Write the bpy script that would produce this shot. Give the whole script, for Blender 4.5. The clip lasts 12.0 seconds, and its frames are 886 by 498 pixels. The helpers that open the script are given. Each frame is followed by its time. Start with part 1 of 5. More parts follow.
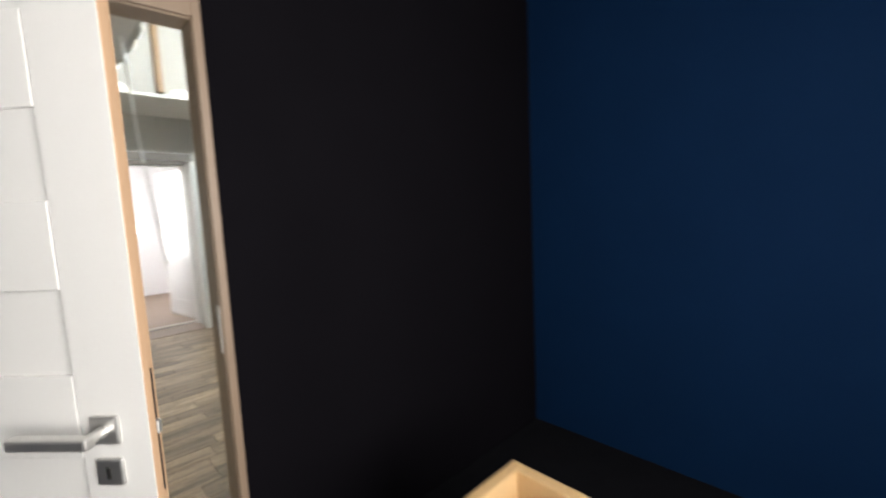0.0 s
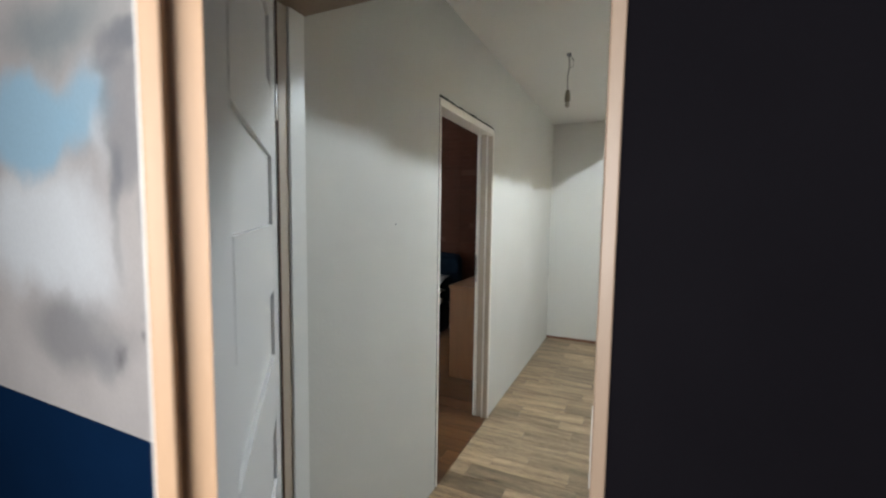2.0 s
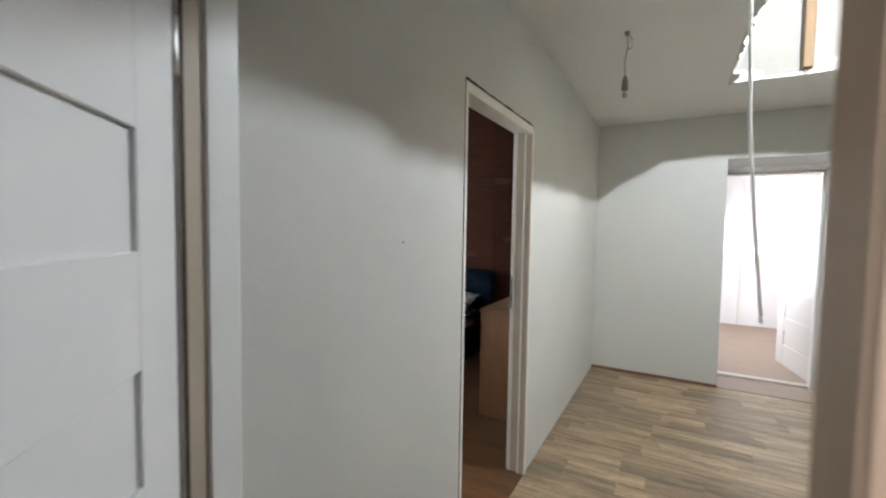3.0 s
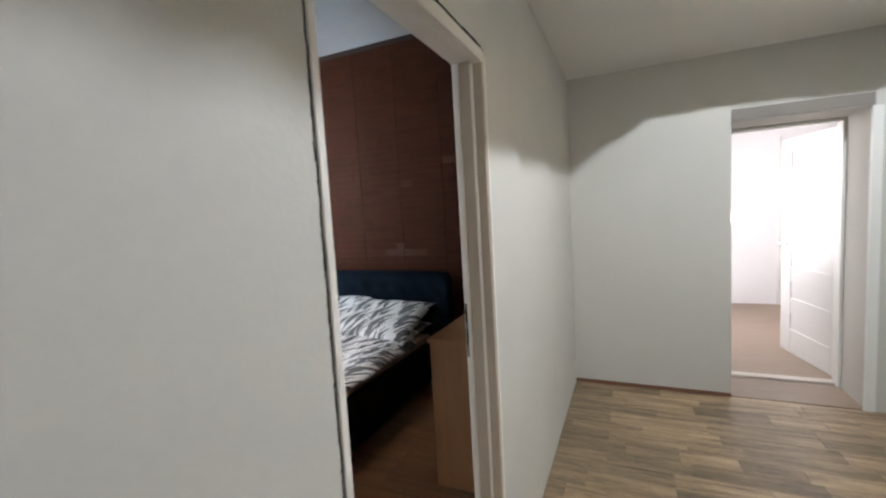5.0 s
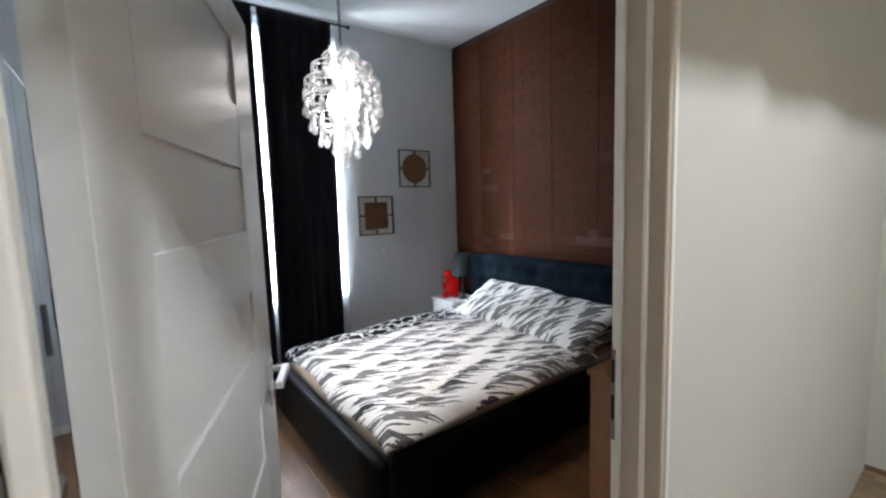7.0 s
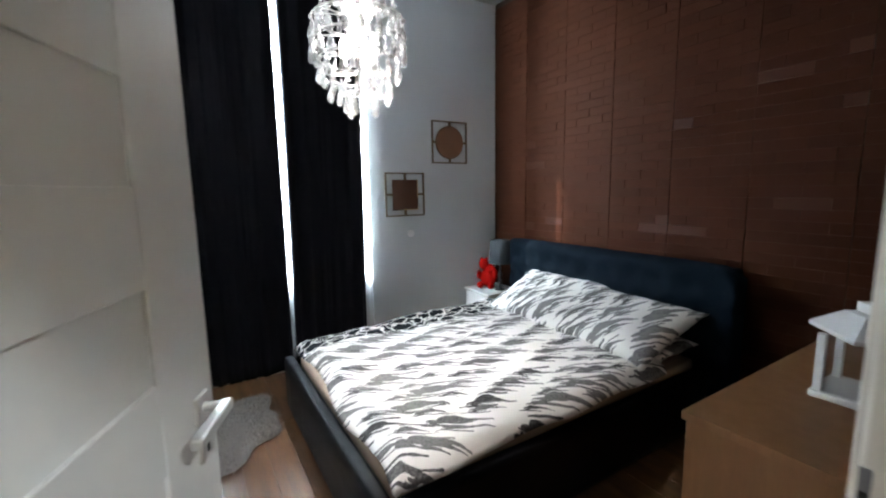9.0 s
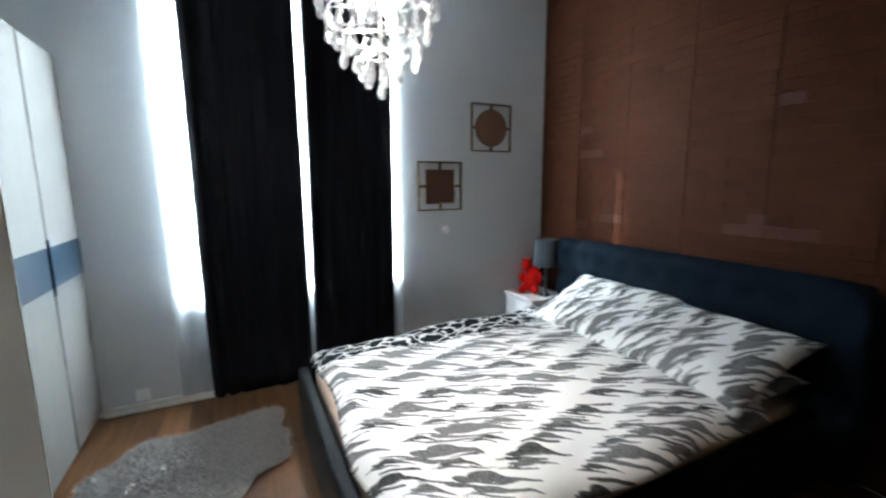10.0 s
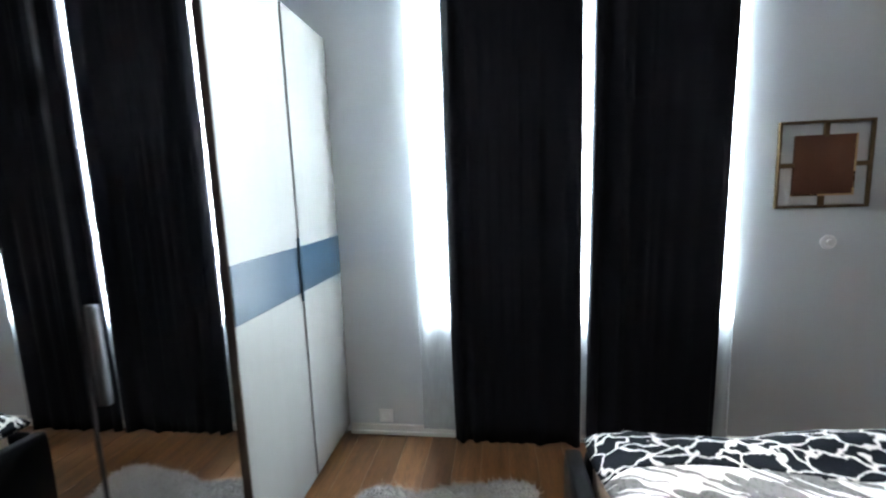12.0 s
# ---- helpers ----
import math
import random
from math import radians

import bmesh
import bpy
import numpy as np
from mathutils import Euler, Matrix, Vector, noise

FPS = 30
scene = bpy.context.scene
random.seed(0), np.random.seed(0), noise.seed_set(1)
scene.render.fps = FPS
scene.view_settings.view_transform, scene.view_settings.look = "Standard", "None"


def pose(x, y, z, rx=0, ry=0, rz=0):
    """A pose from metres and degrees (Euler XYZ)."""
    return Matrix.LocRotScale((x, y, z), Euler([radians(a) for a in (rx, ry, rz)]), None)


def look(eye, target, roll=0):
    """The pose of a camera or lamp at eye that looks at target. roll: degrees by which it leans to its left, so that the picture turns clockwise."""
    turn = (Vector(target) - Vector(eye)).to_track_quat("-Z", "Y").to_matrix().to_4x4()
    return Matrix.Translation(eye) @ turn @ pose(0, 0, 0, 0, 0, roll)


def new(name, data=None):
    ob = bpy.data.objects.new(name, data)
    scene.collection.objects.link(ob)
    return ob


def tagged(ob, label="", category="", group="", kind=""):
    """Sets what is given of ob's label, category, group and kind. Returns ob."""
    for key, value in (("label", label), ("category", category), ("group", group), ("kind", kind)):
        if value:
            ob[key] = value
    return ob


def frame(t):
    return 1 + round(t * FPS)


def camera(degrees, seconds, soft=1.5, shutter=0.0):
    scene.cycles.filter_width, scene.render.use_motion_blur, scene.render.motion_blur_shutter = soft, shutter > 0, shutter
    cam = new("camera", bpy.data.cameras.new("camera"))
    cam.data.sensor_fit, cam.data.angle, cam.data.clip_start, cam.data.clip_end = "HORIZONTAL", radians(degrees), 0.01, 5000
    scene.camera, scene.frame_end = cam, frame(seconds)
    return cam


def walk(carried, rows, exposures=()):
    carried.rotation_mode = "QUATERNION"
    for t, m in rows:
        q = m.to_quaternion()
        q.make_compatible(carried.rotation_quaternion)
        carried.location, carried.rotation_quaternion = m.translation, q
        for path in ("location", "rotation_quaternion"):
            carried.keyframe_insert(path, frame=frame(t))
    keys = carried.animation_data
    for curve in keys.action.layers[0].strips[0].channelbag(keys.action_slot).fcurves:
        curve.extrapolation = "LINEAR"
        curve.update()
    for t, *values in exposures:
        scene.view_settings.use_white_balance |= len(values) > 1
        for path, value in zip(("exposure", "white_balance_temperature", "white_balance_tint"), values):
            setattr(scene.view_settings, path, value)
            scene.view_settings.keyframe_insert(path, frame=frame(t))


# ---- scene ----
cam = camera(93.2, 12.0, soft=2.2, shutter=0.5)
PATH = [
    (0, (0.456, -0.869, 1.419), (1.845, 0.554, 1.206), -2.6),
    (0.2, (0.551, -0.752, 1.421), (1.755, 0.832, 1.214), -1.6),
    (0.5, (0.686, -0.627, 1.434), (1.496, 1.191, 1.237), -0.2),
    (1, (0.805, -0.493, 1.47), (0.856, 1.499, 1.289), -1.3),
    (1.5, (0.947, -0.372, 1.478), (0.359, 1.534, 1.33), 0.8),
    (2, (0.921, -0.206, 1.482), (0.096, 1.608, 1.32), 0.8),
    (2.5, (0.832, -0.001, 1.499), (-0.022, 1.791, 1.345), 1.1),
    (3, (0.756, 0.235, 1.492), (-0.217, 1.979, 1.384), 0.9),
    (3.3, (0.671, 0.386, 1.492), (-0.31, 2.127, 1.4), 0.9),
    (3.5, (0.594, 0.519, 1.483), (-0.254, 2.329, 1.4), 0.5),
    (3.7, (0.558, 0.602, 1.44), (-0.17, 2.463, 1.387), -2.6),
    (5.5, (0.365, 1.483, 1.556), (-0.573, 3.238, 1.355), -3.6),
    (6, (0.282, 1.689, 1.504), (-0.890, 3.300, 1.333), -2.5),
    (6.5, (0.302, 1.769, 1.540), (-1.118, 3.165, 1.339), -3.0),
    (7, (0.371, 1.839, 1.516), (-1.226, 3.023, 1.299), -1.9),
    (7.5, (0.377, 1.921, 1.488), (-1.285, 3.005, 1.240), -1.2),
    (7.6, (0.360, 1.916, 1.487), (-1.307, 2.987, 1.228), -1.2),
    (9.5, (-0.165, 2.266, 1.438), (-1.870, 3.270, 1.150), -0.7),
    (10, (-0.364, 2.357, 1.430), (-2.139, 3.226, 1.124), -0.5),
    (10.5, (-0.621, 2.357, 1.425), (-2.541, 2.819, 1.11), -2.0),
    (11, (-0.833, 2.320, 1.417), (-2.809, 2.377, 1.114), -3.0),
    (11.5, (-1.085, 2.318, 1.367), (-3.053, 2.080, 1.102), -3.3),
    (12, (-1.317, 2.372, 1.351), (-3.282, 2.112, 1.082), -2.1),
]
walk(cam, [(t, look(eye, target, roll)) for t, eye, target, roll in PATH], exposures=[(0, 1.05, 6500, 10), (1, 1.08, 6400, 10), (1.5, 1.27, 6250, 9), (2, 1.27, 6250, 10), (3, 1.27, 6300, 13), (3.5, 1.16, 6500, 16), (4.2, 1.1, 6500, 15), (5.5, 1.04, 6450, 15), (6.5, 1.04, 6500, 15), (7.5, 0.9, 6550, 14), (9.5, 1.24, 6500, 10), (10.5, 0.92, 6400, 8), (11.5, 1.12, 6500, 9), (12, 1.3, 6550, 10)])
BED_W, ATTIC_W, FAR_W, BLUE_W, CHAND_W = 850, 97, 30, 42, 190

# ---------- world and lights ----------
world = bpy.data.worlds.new("world")
scene.world = world
world.use_nodes = True
wt = world.node_tree
sky = wt.nodes.new("ShaderNodeTexSky")
sky.sky_type, sky.sun_disc = "NISHITA", False
sky.sun_elevation, sky.sun_rotation = radians(30), radians(211)
wt.links.new(sky.outputs[0], wt.nodes["Background"].inputs[0])
wt.nodes["Background"].inputs[1].default_value = 0.06


def area_lamp(name, eye, target, w, h, watts, color):
    lamp = bpy.data.lights.new(name, "AREA")
    lamp.shape, lamp.size, lamp.size_y, lamp.energy, lamp.color = "RECTANGLE", w, h, watts, color
    ob = new(name, lamp)
    ob.matrix_world = look(eye, target)
    return ob


sun = bpy.data.lights.new("sun", "SUN")
sun.energy, sun.angle, sun.color = 5.0, radians(0.6), (1, 0.95, 0.88)
new("sun", sun).matrix_world = look((-3.45 - 5.17, 3.41 - 8.56, 1.88 + 5.77), (-3.45, 3.41, 1.88))
# daylight in the openings of the bedroom, the far room and the blue room; a bulb in the attic
area_lamp("bedroom_window_light", (-3.98, 2.50, 1.92), (-2.50, 3.00, 1.30), 0.95, 2.2, BED_W, (0.76, 0.90, 1.0)).data.spread = radians(165)
attic_bulb = bpy.data.lights.new("attic_bulb_light", "POINT")
attic_bulb.energy, attic_bulb.color, attic_bulb.shadow_soft_size = ATTIC_W, (0.85, 0.94, 1.0), 0.025
new("attic_bulb_light", attic_bulb).location = (1.63, 2.85, 3.00)
area_lamp("far_window_light", (0.98, 7.0, 1.5), (3.0, 6.7, 1.2), 1.3, 1.5, FAR_W, (1.0, 0.98, 0.98))
area_lamp("blue_room_window_light", (0.7, -1.88, 1.55), (0.7, 0, 1.3), 1.4, 1.3, BLUE_W, (1.0, 0.97, 0.93))
bulb_light = bpy.data.lights.new("chandelier_bulb_light", "SPOT")
bulb_light.energy, bulb_light.color, bulb_light.shadow_soft_size = CHAND_W, (1.0, 0.97, 0.93), 0.06
bulb_light.spot_size, bulb_light.spot_blend = radians(88), 1.0
new("chandelier_bulb_light", bulb_light).matrix_world = look((-1.93, 2.876, 2.22), (-1.93, 2.95, 0))


# ---------- materials ----------
def mat(name, color, rough=0.6, metal=0.0, var=0.12, scale=6.0, fine=90.0, bump=0.15, stretch=(1, 1, 1), per_object=0.0, island=0.0, color2=None, spec=0.5, coat=0.0, streak=0.0):
    """A surface with variation at two scales, fine relief and, for pieces, a shade of its own."""
    m = bpy.data.materials.new(name)
    m.use_nodes = True
    nt = m.node_tree
    n, ln = nt.nodes, nt.links.new
    b = n["Principled BSDF"]
    tc = n.new("ShaderNodeTexCoord")
    mp = n.new("ShaderNodeMapping")
    mp.inputs["Scale"].default_value = stretch
    ln(tc.outputs["Object"], mp.inputs[0])
    big, small = n.new("ShaderNodeTexNoise"), n.new("ShaderNodeTexNoise")
    big.inputs["Scale"].default_value, big.inputs["Detail"].default_value = scale, 4
    small.inputs["Scale"].default_value, small.inputs["Detail"].default_value = fine, 3
    vec = mp.outputs[0]
    if per_object or island:
        add = n.new("ShaderNodeVectorMath")
        add.operation = "MULTIPLY_ADD"
        src = n.new("ShaderNodeObjectInfo").outputs["Random"] if per_object else n.new("ShaderNodeNewGeometry").outputs["Random Per Island"]
        add.inputs[1].default_value = (37, 53, 71)
        ln(src, add.inputs[0])
        ln(vec, add.inputs[2])
        vec = add.outputs[0]
    ln(vec, big.inputs["Vector"])
    ln(vec, small.inputs["Vector"])
    mix = n.new("ShaderNodeMix")
    mix.data_type = "RGBA"
    c2 = color2 or tuple(c * (1 - var) for c in color)
    mix.inputs[6].default_value = (*[min(1, c * (1 + var * 0.6)) for c in color], 1)
    mix.inputs[7].default_value = (*c2, 1)
    wave = n.new("ShaderNodeMath")
    wave.operation = "MULTIPLY_ADD"
    wave.inputs[1].default_value, wave.inputs[2].default_value = 0.45, 0.0
    ln(small.outputs[0], wave.inputs[0])
    tot = n.new("ShaderNodeMath")
    tot.operation, tot.use_clamp = "MULTIPLY_ADD", True
    tot.inputs[1].default_value = 0.6
    ln(big.outputs[0], tot.inputs[0])
    ln(wave.outputs[0], tot.inputs[2])
    fac = tot.outputs[0]
    if streak:
        sharp = n.new("ShaderNodeMapRange")
        sharp.inputs[1].default_value, sharp.inputs[2].default_value = 0.525 - 0.5 * streak, 0.525 + 0.5 * streak
        ln(fac, sharp.inputs[0])
        fac = sharp.outputs[0]
    ln(fac, mix.inputs[0])
    out = mix.outputs[2]
    if per_object or island:
        hsv = n.new("ShaderNodeHueSaturation")
        rng = n.new("ShaderNodeMapRange")
        k = per_object or island
        rng.inputs[3].default_value, rng.inputs[4].default_value = 1 - k, 1 + k
        ln(src, rng.inputs[0])
        ln(rng.outputs[0], hsv.inputs["Value"])
        ln(out, hsv.inputs["Color"])
        out = hsv.outputs[0]
    ln(out, b.inputs["Base Color"])
    rr = n.new("ShaderNodeMapRange")
    rr.inputs[3].default_value, rr.inputs[4].default_value = max(0.02, rough * 0.85), min(1, rough * 1.15)
    ln(big.outputs[0], rr.inputs[0])
    ln(rr.outputs[0], b.inputs["Roughness"])
    b.inputs["Metallic"].default_value = metal
    b.inputs["Specular IOR Level"].default_value = spec
    b.inputs["Coat Weight"].default_value = coat
    if bump:
        bp = n.new("ShaderNodeBump")
        bp.inputs["Strength"].default_value, bp.inputs["Distance"].default_value = bump, 0.004
        ln(small.outputs[0], bp.inputs["Height"])
        ln(bp.outputs[0], b.inputs["Normal"])
    return m


def ramp_of(nt, stops):
    r = nt.nodes.new("ShaderNodeValToRGB")
    e = r.color_ramp.elements
    while len(e) < len(stops):
        e.new(0.5)
    for el, (p, c) in zip(e, stops):
        el.position, el.color = p, (*c, 1)
    return r


hall_paint = mat("hall_wall_paint", (0.51, 0.495, 0.45), 0.75, var=0.07, scale=2.2, fine=75, bump=0.16)
ceiling_paint = mat("ceiling_paint", (0.53, 0.53, 0.525), 0.85, var=0.05, scale=2, fine=120, bump=0.1)
bed_paint = mat("bedroom_wall_paint", (0.62, 0.652, 0.67), 0.7, var=0.05, scale=2.5, fine=150, bump=0.12)
low_bounce_taupe = mat("low_bounce_taupe_wall", (0.10, 0.085, 0.075), 0.75, var=0.06, scale=2.5, fine=150, bump=0.12)
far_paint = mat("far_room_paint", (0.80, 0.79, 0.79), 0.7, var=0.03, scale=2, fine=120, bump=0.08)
navy_paint = mat("navy_wall_paint", (0.0032, 0.0178, 0.057), 0.75, var=0.25, scale=3, fine=160, bump=0.12, spec=0.05)
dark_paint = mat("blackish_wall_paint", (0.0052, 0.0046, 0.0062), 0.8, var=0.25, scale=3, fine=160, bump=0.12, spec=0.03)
dark_carpet = mat("near_black_carpet", (0.006, 0.006, 0.008), 0.95, var=0.4, scale=8, fine=260, bump=0.8, spec=0.1)
white_lacquer = mat("white_door_lacquer", (0.67, 0.66, 0.64), 0.30, var=0.03, scale=3, fine=60, bump=0.03)
white_trim = mat("white_trim", (0.72, 0.71, 0.67), 0.4, var=0.05, scale=5, fine=80, bump=0.05)
oak_edge = mat("oak_edge_veneer", (0.50, 0.325, 0.20), 0.45, var=0.2, scale=8, fine=60, stretch=(9, 9, 0.6), bump=0.08)
pale_oak = mat("pale_oak_frame", (0.28, 0.20, 0.14), 0.45, var=0.15, scale=8, fine=60, stretch=(9, 9, 0.6), bump=0.06)
# true beige of the blue room rebate; painted reveal shade on the bedroom frame
beige_and_shade_trim = mat("beige_and_shade_rebate", (0.46, 0.385, 0.30), 0.45, var=0.08, scale=5, fine=80, bump=0.05)
cream_trim = mat("cream_frame", (0.74, 0.70, 0.63), 0.4, var=0.05, scale=5, fine=80, bump=0.05)
seal_brown = mat("brown_rubber_seal", (0.09, 0.05, 0.03), 0.7, var=0.2)
chrome = mat("brushed_chrome", (0.72, 0.71, 0.69), 0.45, 1.0, var=0.06, scale=20, fine=200, bump=0.03)
steel = mat("satin_steel", (0.20, 0.20, 0.21), 0.45, 1.0, var=0.1)
dark_metal = mat("dark_metal", (0.05, 0.05, 0.055), 0.4, 0.8, var=0.2)
bronze = mat("aged_bronze", (0.17, 0.12, 0.065), 0.42, 0.75, var=0.25, scale=30)
gold_glint = mat("pale_gold_glint", (0.62, 0.46, 0.26), 0.28, 0.9, var=0.1)
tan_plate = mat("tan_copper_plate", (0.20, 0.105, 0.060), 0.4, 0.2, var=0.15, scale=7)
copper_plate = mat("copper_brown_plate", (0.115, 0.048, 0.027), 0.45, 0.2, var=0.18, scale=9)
hall_plank = mat("hall_laminate", (0.42, 0.298, 0.178), 0.42, var=0.0, color2=(0.095, 0.064, 0.036), scale=2.6, fine=26, stretch=(1.0, 9, 9), per_object=0.38, bump=0.1, streak=0.36)
bed_plank = mat("bedroom_floorboard", (0.165, 0.074, 0.029), 0.30, var=0.0, color2=(0.030, 0.0145, 0.0075), scale=2.4, fine=24, stretch=(1.0, 9, 9), per_object=0.3, bump=0.1, streak=0.45)
far_floor_mat = mat("far_room_floor", (0.28, 0.205, 0.15), 0.45, color2=(0.19, 0.135, 0.10), scale=3, fine=24, stretch=(1, 8, 8), bump=0.08)
screed = mat("floor_joint", (0.10, 0.07, 0.05), 0.8)
brick_red = mat("red_brown_brick", (0.0445, 0.0142, 0.0070), 0.6, var=0.0, color2=(0.028, 0.0086, 0.0044), scale=5, fine=70, per_object=0.08, bump=0.25, spec=0.03)
# for a few scattered bricks: paler colour in place of glints on tilted faces
brick_glint = mat("pale_glint_brick", (0.058, 0.0200, 0.0120), 0.5, var=0.0, color2=(0.042, 0.011, 0.007), scale=14, fine=70, per_object=0.2, bump=0.25, spec=0.1)
brick_rest = mat("red_brown_brick_rest", (0.0445, 0.0142, 0.0070), 0.6, var=0.0, color2=(0.028, 0.0086, 0.0044), scale=5, fine=70, island=0.08, bump=0.25, spec=0.03)
mortar = mat("painted_mortar", (0.016, 0.005, 0.004), 0.8, var=0.5, scale=14, bump=0.5)
velvet = mat("dark_blue_velvet", (0.0042, 0.0084, 0.0135), 0.75, var=0.5, scale=9, fine=220, bump=0.25, spec=0.03)
leather = mat("black_leatherette", (0.0040, 0.0042, 0.0052), 0.5, var=0.2, scale=14, fine=130, bump=0.2, spec=0.1)
sheet_peach = mat("peach_sheet", (0.42, 0.31, 0.23), 0.9, var=0.15, scale=10, fine=200, bump=0.2)
curtain_mat = mat("black_curtain_cloth", (0.0085, 0.0088, 0.0125), 0.85, var=0.3, scale=5, fine=350, bump=0.25, stretch=(1, 1, 0.3), spec=0.12)
oak_dresser = mat("oak_dresser_veneer", (0.29, 0.135, 0.056), 0.42, var=0.0, color2=(0.15, 0.066, 0.026), scale=3, fine=30, stretch=(7, 7, 0.7), bump=0.1)
ash_white = mat("white_ash_panel", (0.235, 0.228, 0.218), 0.3, var=0.0, color2=(0.20, 0.191, 0.18), scale=3, fine=28, stretch=(8, 8, 0.5), bump=0.02, spec=0.06)
slate_gloss = mat("slate_blue_gloss", (0.022, 0.040, 0.060), 0.3, var=0.1, scale=4, bump=0.0, spec=0.14)
white_lacq2 = mat("white_nightstand_lacquer", (0.78, 0.78, 0.77), 0.35, var=0.03)
red_plush = mat("red_plush", (0.44, 0.006, 0.004), 0.9, var=0.3, scale=60, fine=160, bump=0.8, spec=0.1)
shade_grey = mat("charcoal_lampshade", (0.019, 0.024, 0.029), 0.85, var=0.15, fine=300)
pine = mat("pale_pine", (0.66, 0.44, 0.22), 0.45, var=0.15, scale=5, fine=40, stretch=(1, 7, 7))
pine_dark = mat("orange_pine", (0.42, 0.17, 0.05), 0.5, var=0.2, scale=5, fine=40, stretch=(1, 7, 7))
rafter = mat("rafter_wood", (0.13, 0.075, 0.03), 0.7, var=0.25, scale=6, fine=40, stretch=(6, 6, 0.6))
attic_board = mat("cream_attic_board", (0.19, 0.18, 0.155), 0.8, var=0.14, scale=4)
plaster_torn = mat("torn_white_plaster", (0.50, 0.48, 0.43), 0.9, var=0.1, scale=20, bump=0.8)
gap_dark = mat("dark_gap", (0.007, 0.006, 0.005), 0.95, var=0.4, scale=30, bump=0.6)
rust_strip = mat("rust_brown_strip", (0.17, 0.075, 0.040), 0.7, var=0.25, scale=12)
plastic_white = mat("white_plastic", (0.87, 0.87, 0.87), 0.35, var=0.02)
rope_white = mat("white_rope", (0.85, 0.84, 0.80), 0.8, var=0.1, scale=50)
rug_mat = mat("grey_shag", (0.50, 0.485, 0.475), 0.95, var=0.0, color2=(0.32, 0.305, 0.295), scale=4.5, fine=40, bump=0.05)

mirror = bpy.data.materials.new("mirror_glass")
mirror.use_nodes = True
mb = mirror.node_tree.nodes["Principled BSDF"]
mb.inputs["Base Color"].default_value, mb.inputs["Metallic"].default_value, mb.inputs["Roughness"].default_value = (0.86, 0.87, 0.87, 1), 1.0, 0.015

glass = bpy.data.materials.new("window_glass")
glass.use_nodes = True
gb = glass.node_tree.nodes["Principled BSDF"]
gb.inputs["Transmission Weight"].default_value, gb.inputs["Roughness"].default_value, gb.inputs["IOR"].default_value = 1.0, 0.0, 1.45


def shader_mix(name, transparent, translucent, gloss, tint, rough):
    """Cloth or cut crystal that lets part of the light through."""
    m = bpy.data.materials.new(name)
    m.use_nodes = True
    nt = m.node_tree
    nt.nodes.clear()
    ln = nt.links.new
    out = nt.nodes.new("ShaderNodeOutputMaterial")
    tr, tl, gl = nt.nodes.new("ShaderNodeBsdfTransparent"), nt.nodes.new("ShaderNodeBsdfTranslucent"), nt.nodes.new("ShaderNodeBsdfGlossy")
    df = nt.nodes.new("ShaderNodeBsdfDiffuse")
    nz = nt.nodes.new("ShaderNodeTexNoise")
    nz.inputs["Scale"].default_value = 40
    cr = ramp_of(nt, [(0.3, tuple(c * 0.85 for c in tint)), (0.7, tint)])
    ln(nz.outputs[0], cr.inputs[0])
    for s in (tl, df):
        ln(cr.outputs[0], s.inputs[0])
    gl.inputs["Roughness"].default_value = rough
    m1, m2, m3 = (nt.nodes.new("ShaderNodeMixShader") for _ in range(3))
    m1.inputs[0].default_value = translucent
    ln(df.outputs[0], m1.inputs[1])
    ln(tl.outputs[0], m1.inputs[2])
    m2.inputs[0].default_value = gloss
    ln(m1.outputs[0], m2.inputs[1])
    ln(gl.outputs[0], m2.inputs[2])
    m3.inputs[0].default_value = transparent
    ln(m2.outputs[0], m3.inputs[1])
    ln(tr.outputs[0], m3.inputs[2])
    ln(m3.outputs[0], out.inputs[0])
    return m


net_cloth = shader_mix("white_net_cloth", 0.52, 0.80, 0.0, (0.85, 0.87, 0.88), 0.5)
crystal = shader_mix("cut_crystal", 0.50, 0.35, 0.55, (0.95, 0.95, 0.95), 0.08)

bulb_mat = bpy.data.materials.new("lit_bulb")
bulb_mat.use_nodes = True
bb = bulb_mat.node_tree.nodes["Principled BSDF"]
bb.inputs["Emission Color"].default_value, bb.inputs["Emission Strength"].default_value = (1.0, 0.97, 0.93, 1), 6.0


